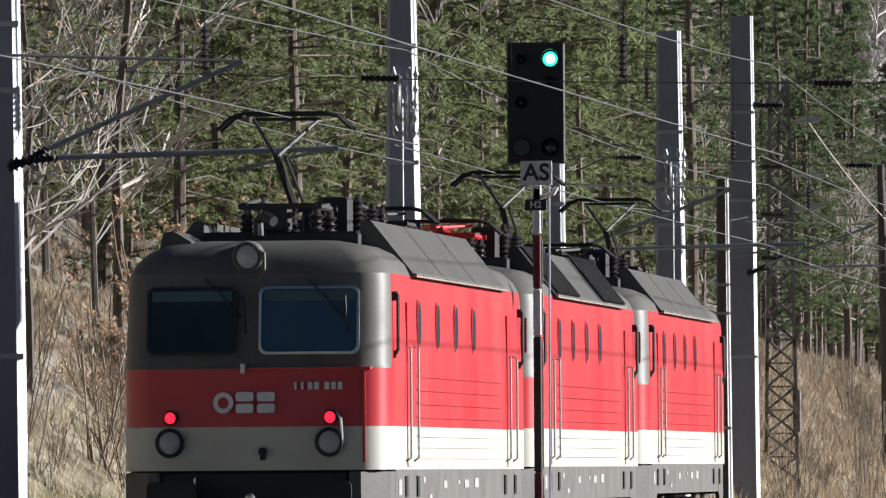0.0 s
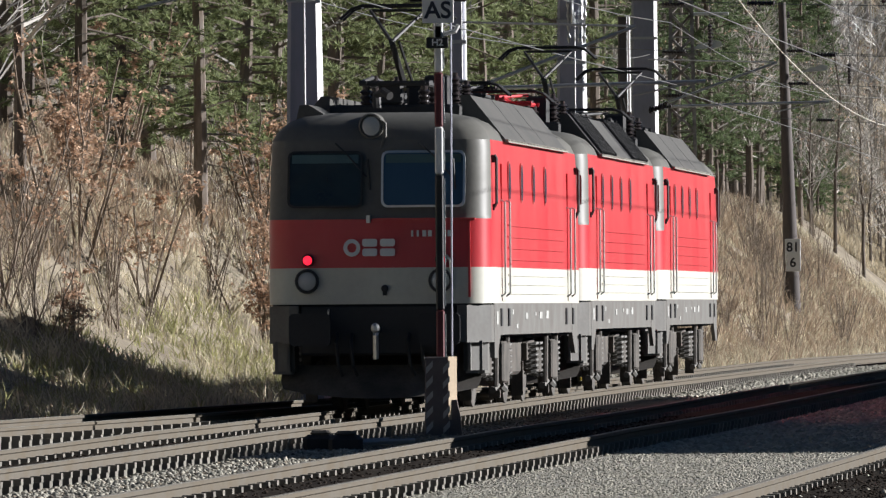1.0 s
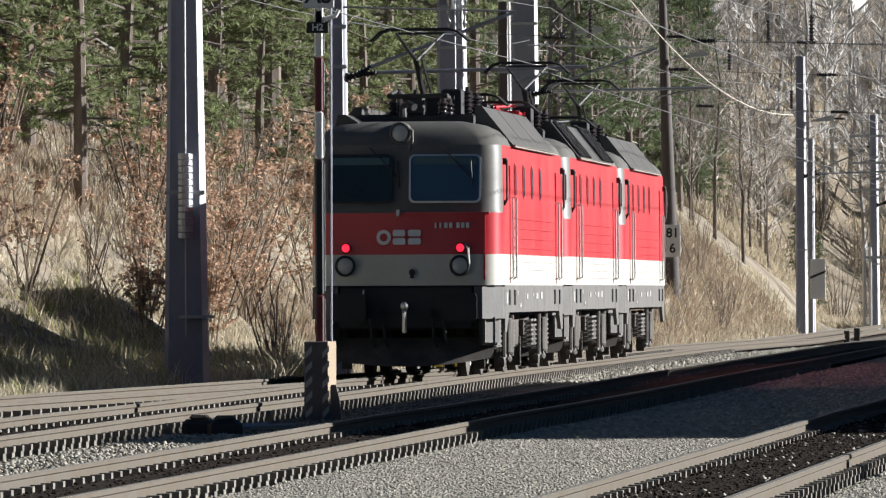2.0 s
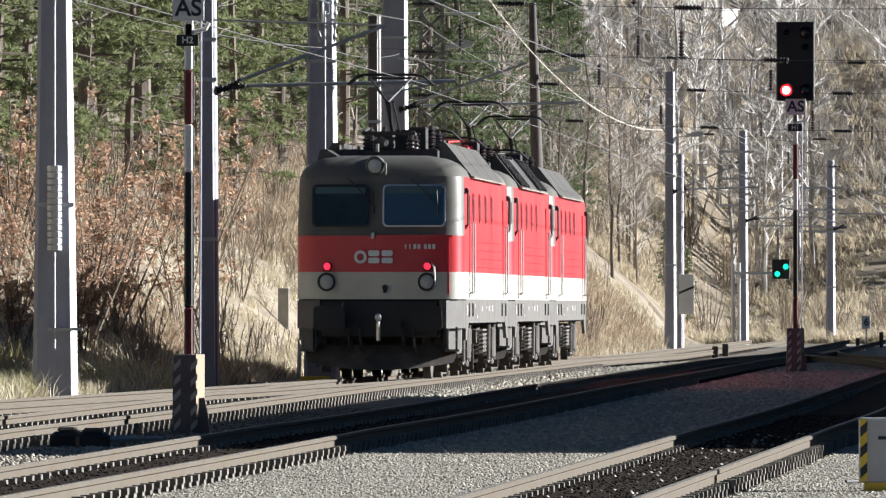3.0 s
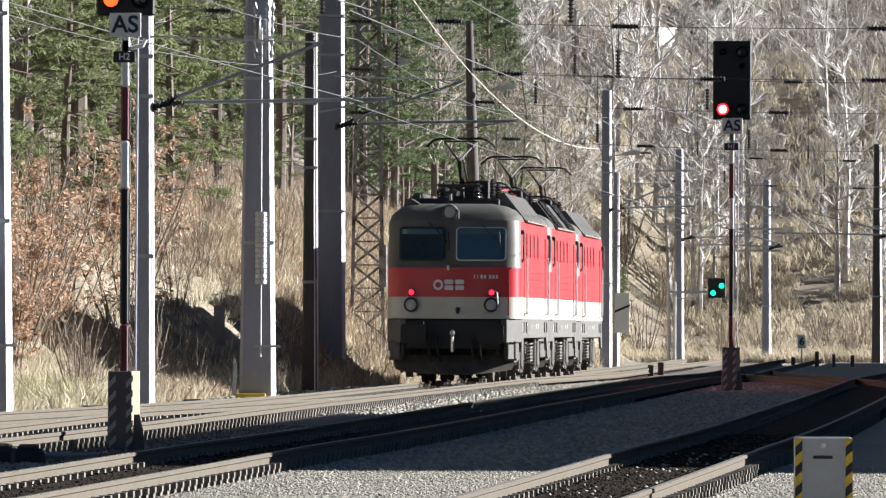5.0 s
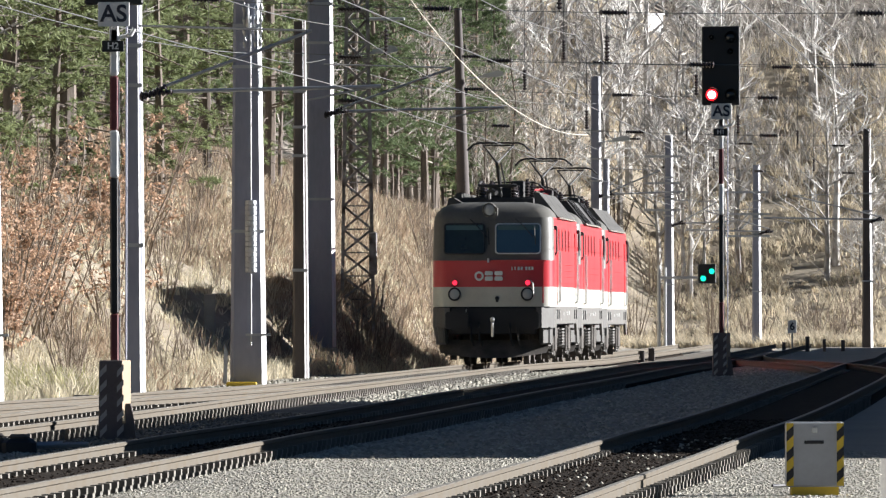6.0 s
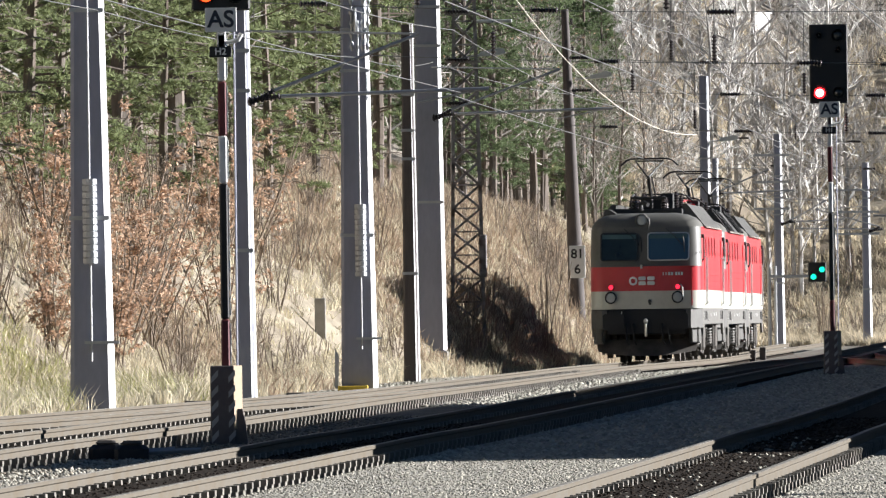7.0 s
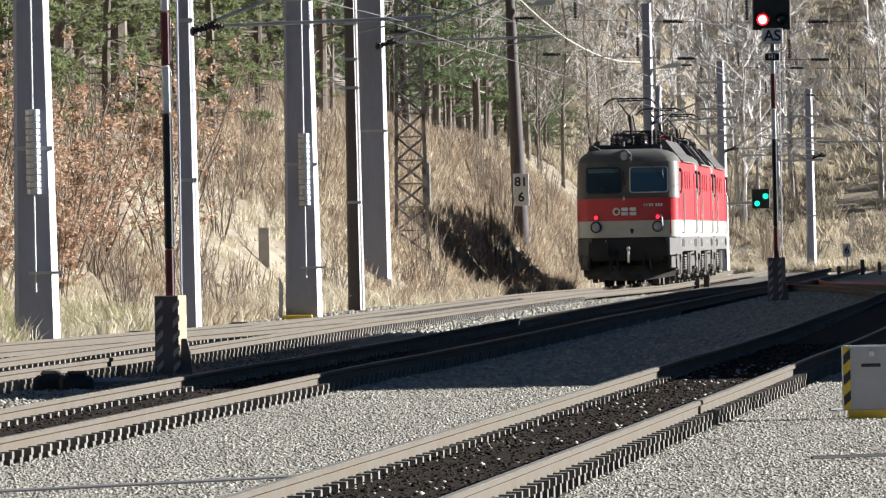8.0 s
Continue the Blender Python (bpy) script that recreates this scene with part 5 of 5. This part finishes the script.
def y_at(u, w):
    """How far off a bearing crosses the line w metres up the bank."""
    for y in range(90, 500):
        if bank_foot(y) - u / FOCAL * y > w:
            return float(y)
    return 500.0


rng = random.Random(77)


def plant(ob, u, y, scale=1.0):
    b = foot(u, y)
    return copy_thing(ob, Matrix.Translation(b) @ pose(0, 0, 0, 0, 0, rng.uniform(0, 360)) @ Matrix.Scale(scale, 4))


# wood's edge on the bank, row behind row
u = -1560.0
while u < 330:
    for w, step in ((7.5, 0), (10.5, 14), (14.5, 28), (19.0, 40)):
        uu = u + rng.uniform(-25, 25)
        y = y_at(uu, w + rng.uniform(-1, 1.2))
        if y > 490:
            continue
        if uu < -1000:
            kind = rng.choice(BARES * 2 + PINES) if w < 12 else rng.choice(PINES + SPRUCES + BARES)
        elif uu < -720:
            kind = rng.choice(BARES + PINES) if w < 12 else rng.choice(PINES * 2 + SPRUCES)
        elif uu < -190:
            kind = rng.choice(PINES * 3 + BARES[:2]) if w < 12 else rng.choice(PINES + SPRUCES[:2])
        else:
            kind = rng.choice(SPRUCES[:2] * 3 + BARES[:1]) if w < 12 else rng.choice(SPRUCES + PINES)
        plant(kind, uu, y, rng.uniform(0.8, 1.15))
    u += rng.uniform(55, 95)
# stout old pines at the wood's edge
for u, w, k in ((-468, 8.0, 1.7), (-440, 9.5, 1.5), (-560, 9.0, 1.5), (-330, 9.0, 1.4), (-640, 8.5, 1.5)):
    plant(PINES[1], u, y_at(u, w), k)
# leafless wood on the far hillside
for i in range(280):
    uu = rng.uniform(190, 1030)
    y = 492 + 130 * rng.random() ** 1.1
    plant(rng.choice(HILLSIDE), uu, y, rng.uniform(0.6, 1.05))
for i in range(26):
    uu = rng.uniform(150, 420)
    plant(rng.choice(BARES), uu, rng.uniform(430, 500), rng.uniform(0.6, 1.0))
for i in range(16):
    plant(rng.choice(SPRUCES), rng.uniform(180, 330) if i < 11 else rng.uniform(455, 500), rng.uniform(466, 480), rng.uniform(0.6, 0.95) * (1 if i < 11 else 0.28))
for i in range(46):
    uu = rng.uniform(-60, 240)
    y = rng.uniform(390, 530)
    if bank_foot(min(y, 450)) - uu / FOCAL * y > 7:
        plant(rng.choice(SPRUCES[:2] * 2 + PINES[:1] + BARES), uu, y, rng.uniform(0.7, 1.1))
# shrubs
for i in range(13):
    uu = rng.uniform(-600, -470) if i < 9 else rng.uniform(-390, -330)
    plant(rng.choice(LEAFY), uu, y_at(uu, rng.uniform(3.2, 5.5)), rng.uniform(0.8, 1.25))
for i in range(24):
    uu = rng.choice((rng.uniform(-1500, -900), rng.uniform(-900, -450), rng.uniform(-700, -560)))
    plant(rng.choice(LEAFY), uu, y_at(uu, rng.uniform(3.5, 8)), rng.uniform(0.7, 1.2))
for i in range(80):
    uu = rng.uniform(-1500, 330)
    plant(rng.choice(SHRUBS), uu, y_at(uu, rng.uniform(4.5, 8) if uu < 0 else rng.uniform(1.5, 7)), rng.uniform(0.5, 1.0))
for i in range(45):
    uu = rng.uniform(-480, 200)
    plant(rng.choice(SHRUBS), uu, y_at(uu, rng.uniform(1.0, 6.5)), rng.uniform(0.35, 0.8))
for i in range(70):
    yy = rng.uniform(270, 420)
    plant(rng.choice(SHRUBS), (bank_foot(yy) - rng.uniform(0.3, 6)) / yy * FOCAL, yy, rng.uniform(0.4, 0.9))
for i in range(40):
    plant(rng.choice(SHRUBS), rng.uniform(330, 1000), rng.uniform(468, 500), rng.uniform(0.8, 1.4))
for ob in PINES + SPRUCES + BARES + HILLSIDE + LEAFY + SHRUBS:
    for o in (*ob.children_recursive, ob):
        bpy.data.objects.remove(o)


# dry grass
M_BRUSH = leafy("grey_brushwood", (0.5, 0.465, 0.42), 0.5, 0.1)


def grass(n, seed, where, high=1.0, broad=1.0):
    g = np.random.default_rng(seed)
    r = random.Random(seed)
    v, t, clump = [], [], None
    pts = np.empty((n, 3))
    hs = np.empty(n)
    k = 0
    while k < n:
        x, y = where(r)
        tall = 0.3 + 0.42 * noise.noise((x * 0.5, y * 0.15, 9)) + 0.3 * r.random() ** 2
        if tall < 0.12:
            continue
        m = min(n - k, r.randint(6, 14))
        z = land(x, y) - 0.03
        for i in range(m):
            pts[k] = (x + r.gauss(0, 0.09), y + r.gauss(0, 0.12), z)
            hs[k] = tall * r.uniform(0.5, 1.1) * high
            k += 1
    d = np.stack([g.normal(-0.05, 0.38, n), g.normal(0, 0.3, n), np.ones(n)], 1)
    side = np.stack([g.normal(size=n), g.normal(size=n) * 0.4, np.zeros(n)], 1)
    side /= np.linalg.norm(side, axis=1, keepdims=True)
    wd = g.uniform(0.006, 0.016, (n, 1)) * broad
    mid = pts + d * hs[:, None] * 0.55
    bend = d + np.stack([g.normal(-0.2, 0.35, n), g.normal(0, 0.3, n), -0.25 * np.ones(n)], 1)
    tip = mid + bend * hs[:, None] * 0.5
    v = np.stack([pts - side * wd, pts + side * wd, mid + side * wd * 0.8, mid - side * wd * 0.8, tip], 1).reshape(-1, 3)
    i = np.arange(n)[:, None] * 5
    t = np.concatenate([i + (0, 1, 2), i + (0, 2, 3), i + (3, 2, 4)], 1).reshape(-1, 3)
    return v, t


def on_bank(r):
    y = 105 + 330 * r.random() ** 1.25
    return bank_foot(y) - 0.1 - 9.5 * r.random() ** 1.3, y


def on_hill(r):
    y = 462 + 62 * r.random() ** 1.3
    return r.uniform(190, 1000) / FOCAL * y, y


def on_brown_bank(r):
    while True:
        y = r.uniform(185, 420)
        q = 9.5 * r.random()
        if 2.5 * noise.noise((y * 0.03, q * 0.2, 4)) + (y - 240) / 70 > 0.1:
            return bank_foot(y) - 0.1 - q, y


def on_wood_floor(r):
    y = r.uniform(150, 440)
    return bank_foot(y) - r.uniform(6.5, 20), y


def on_green_foot(r):
    y = r.uniform(105, 200)
    return bank_foot(y) - 0.2 - 5 * r.random(), y


M_GREENGRASS = leafy("yellow_green_grass", (0.42, 0.41, 0.2), 0.4, 0.35)
v, t = grass(16000, 9, on_green_foot)
tagged(new("green_grass", fast_mesh("green_grass", v, t, M_GREENGRASS)), "short yellow-green grass at the foot of the bank", "grass", kind="stuff")
v, t = grass(45000, 10, on_wood_floor)
tagged(new("undergrowth", fast_mesh("undergrowth", v, t, M_TAWNY)), "brown withered undergrowth below the trees", "undergrowth", kind="stuff")
def on_hill_wood(r):
    y = r.uniform(505, 610)
    return r.uniform(160, 1030) / FOCAL * y, y


v, t = grass(50000, 12, on_hill_wood, 2.6, 2.0)
tagged(new("brushwood", fast_mesh("brushwood", v, t, M_BRUSH)), "grey leafless brushwood below the hillside trees", "undergrowth", kind="stuff")
v, t = grass(95000, 8, on_brown_bank, 1.1, 1.3)
tagged(new("tawny_grass", fast_mesh("tawny_grass", v, t, M_TAWNY)), "reddish brown withered grass and brush on the bank", "grass", kind="stuff")
v, t = grass(130000, 5, on_bank)
tagged(new("dry_grass", fast_mesh("dry_grass", v, t, M_DRYGRASS)), "tall straw-coloured dry grass on the bank", "grass", kind="stuff")
v, t = grass(80000, 6, on_hill, 1.3, 2.0)
tagged(new("dry_grass", fast_mesh("dry_grass", v, t, M_HILLGRASS)), "tawny dry grass at the foot of the hillside", "grass", kind="stuff")


# ---------------------------------------------------------------- ballast
def stones(n, seed, where, lo, hi):
    r = random.Random(seed)
    g = np.random.default_rng(seed)
    c = np.empty((n, 3))
    k = 0
    while k < n:
        x, y = where(r)
        c[k] = (x, y, surface(x, y))
        k += 1
    oct_ = np.array([(1, 0, 0), (0, 1, 0), (-1, 0, 0), (0, -1, 0), (0, 0, 1), (0, 0, -1)], float)
    tri = np.array([(0, 1, 4), (1, 2, 4), (2, 3, 4), (3, 0, 4), (1, 0, 5), (2, 1, 5), (3, 2, 5), (0, 3, 5)])
    size = g.uniform(lo, hi, (n, 1, 1))
    v = oct_[None] * size * g.uniform(0.6, 1.25, (n, 6, 3)) + g.normal(0, 0.22, (n, 6, 3)) * size
    a = g.uniform(0, 6.28, n)
    x, y = v[:, :, 0] * np.cos(a)[:, None] - v[:, :, 1] * np.sin(a)[:, None], v[:, :, 0] * np.sin(a)[:, None] + v[:, :, 1] * np.cos(a)[:, None]
    v = np.stack([x, y, v[:, :, 2] * 0.6], -1) + c[:, None]
    return v.reshape(-1, 3), (tri[None] + 6 * np.arange(n)[:, None, None]).reshape(-1, 3)


def near_gravel(r):
    while True:
        y = 60 + 56 * r.random() ** 0.9
        x = r.uniform(-0.054, 0.054) * y
        if abs(x - line_3(y)) > 0.97 + 0.06 * noise.noise((x, y * 0.3, 1)) or (r.random() < 0.05 and abs(x - line_3(y)) < 0.6):
            if (x > line_2(y) + 0.96) or r.random() < 0.02:
                return x, y


def far_gravel(r):
    y = 112 + 160 * r.random() ** 1.3
    while True:
        x = line_1(y) + r.uniform(-4.5, 10)
        # pale stones left out of the strip that is darkened for shade
        if min(abs(x - line(y)) for line in (line_1, line_2, line_3)) > 1.1 and not (y < 168 and line_1(y) < x < line_2(y)):
            return x, y


def brown_strip(r):
    y = 80 + 75 * r.random()
    return r.uniform(line_1(y) - 0.6, line_2(y) + 0.4), y


# Brown stones, their colour darkened for the building's shade on this strip.
M_BROWNSTONE = material("shade_browned_stone", (0.2, 0.168, 0.125), 0.9, var=0.25, scale=1, fine=30, bump=0.2, rand=0.5, island=True)
v, t = stones(16000, 4, brown_strip, 0.018, 0.04)
tagged(new("ballast", fast_mesh("ballast", v, t, M_BROWNSTONE)), "brown ballast between two tracks, darkened for shade", "gravel", kind="stuff")


# Pale stones laid only on the stretch that the sun reaches.
def sunny_strip(r):
    y = 84 + 33 * r.random()
    return r.uniform(line_1(y) + 0.95, line_2(y) - 0.95), y


v, t = stones(6000, 7, sunny_strip, 0.022, 0.048)
tagged(new("ballast", fast_mesh("ballast", v, t, M_STONE)), "coarse beige ballast between two near tracks", "gravel", kind="stuff")


def track_bed(r):
    line = r.choice((line_3, line_3, line_2, line_1))
    y = 60 + 80 * r.random()
    return line(y) + r.uniform(-0.6, 0.6), y


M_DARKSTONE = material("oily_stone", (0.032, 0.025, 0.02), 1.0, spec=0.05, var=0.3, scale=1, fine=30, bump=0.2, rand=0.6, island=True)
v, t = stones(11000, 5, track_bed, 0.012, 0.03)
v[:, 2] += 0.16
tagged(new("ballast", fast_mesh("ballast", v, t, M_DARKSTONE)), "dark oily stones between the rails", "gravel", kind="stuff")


def bright_bits(r):
    y = 62 + 60 * r.random()
    return line_3(y) + r.uniform(-0.5, 0.5), y


v, t = stones(200, 6, bright_bits, 0.015, 0.035)
v[:, 2] += 0.165
tagged(new("ballast", fast_mesh("ballast", v, t, M_STONE)), "scattered pale stones on the dark track bed", "gravel", kind="stuff")


def lit_shoulder(r):
    y = 118 + 180 * r.random()
    # right-hand side gets pale stones only beyond 168, where it is sunlit
    return line_1(y) + (r.uniform(0.95, 2.6) if y > 168 and r.random() < 0.5 else r.uniform(-4.5, -1.0)), y


for n, seed, where, lo, hi, label in ((62000, 1, near_gravel, 0.011, 0.023, "pale crushed stone between the near tracks"),
                                      (16000, 2, far_gravel, 0.03, 0.06, "loose ballast among the tracks"),
                                      (14000, 3, lit_shoulder, 0.03, 0.07, "coarse pale ballast along the main track")):
    v, t = stones(n, seed, where, lo, hi)
    tagged(new("ballast", fast_mesh("ballast", v, t, M_STONE)), label, "gravel", kind="stuff")

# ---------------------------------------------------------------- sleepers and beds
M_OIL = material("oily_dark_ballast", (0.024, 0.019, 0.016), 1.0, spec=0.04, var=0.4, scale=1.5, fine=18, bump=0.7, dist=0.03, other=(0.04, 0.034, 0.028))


def sleeper_shape():
    s = Shape().box(-0.9, 0.9, -0.13, 0.13, -0.14, 0)
    for x in (-0.7525, 0.7525):
        s.box(x - 0.16, x - 0.05, -0.09, 0.09, 0, 0.06).box(x + 0.05, x + 0.16, -0.09, 0.09, 0, 0.06)
    return s


SLEEPER = sleeper_shape().mesh("sleeper", M_SLEEPER)
for tr, line, y0, y1 in zip(TRACKS, (line_1, line_2, line_3, line_4, line_0), (88, 76, 60, 330, 100), (250, 200, 170, 330, 172)):
    if y0 == y1:
        continue
    y = y0
    while y < y1:
        ob = new("sleeper", SLEEPER)
        ob.parent, ob.location, ob.rotation_euler = tr, (line(y), y, level(y) - 0.161), (0, 0, random.uniform(-0.01, 0.01) - 0.0625)
        y += 0.65
    bed = Shape()
    v = []
    n = 84
    for i in range(n + 1):
        y = y0 - 12 + (y1 + 150 - y0) * i / n
        if line is line_0:
            y = min(y, 172)
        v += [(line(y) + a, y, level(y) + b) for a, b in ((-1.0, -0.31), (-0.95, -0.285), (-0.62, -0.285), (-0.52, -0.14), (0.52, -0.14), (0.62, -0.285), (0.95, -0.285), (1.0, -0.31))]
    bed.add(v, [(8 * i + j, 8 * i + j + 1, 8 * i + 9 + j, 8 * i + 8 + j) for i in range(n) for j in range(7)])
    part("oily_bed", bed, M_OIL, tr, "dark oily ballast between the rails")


# ---------------------------------------------------------------- moving things
def run(t):
    """Distance of the train's near end from the camera at a time."""
    return 112.65 + 22.83 * t


def motions():
    for i, loco in enumerate(LOCOS):
        rows = []
        for k in range(17):
            a = run(k / 2) + i * LEN * 0.998
            b = a + LEN
            turn = -math.degrees(math.atan((line_1(b) - line_1(a)) / LEN))
            rows.append((k / 2, pose(line_1(a), a, level(a + 4), 0, 0, turn)))
        walk(loco, rows)
    # an added disc hides the near signal's lit lower lamp until the aspect changes
    shut, aside = pose(0, 0, 0), pose(0.0, 0.12, 0)
    walk(LAMP_COVER, [(0.0, shut), (1.9, shut), (2.5, aside), (8.0, aside)])


motions()
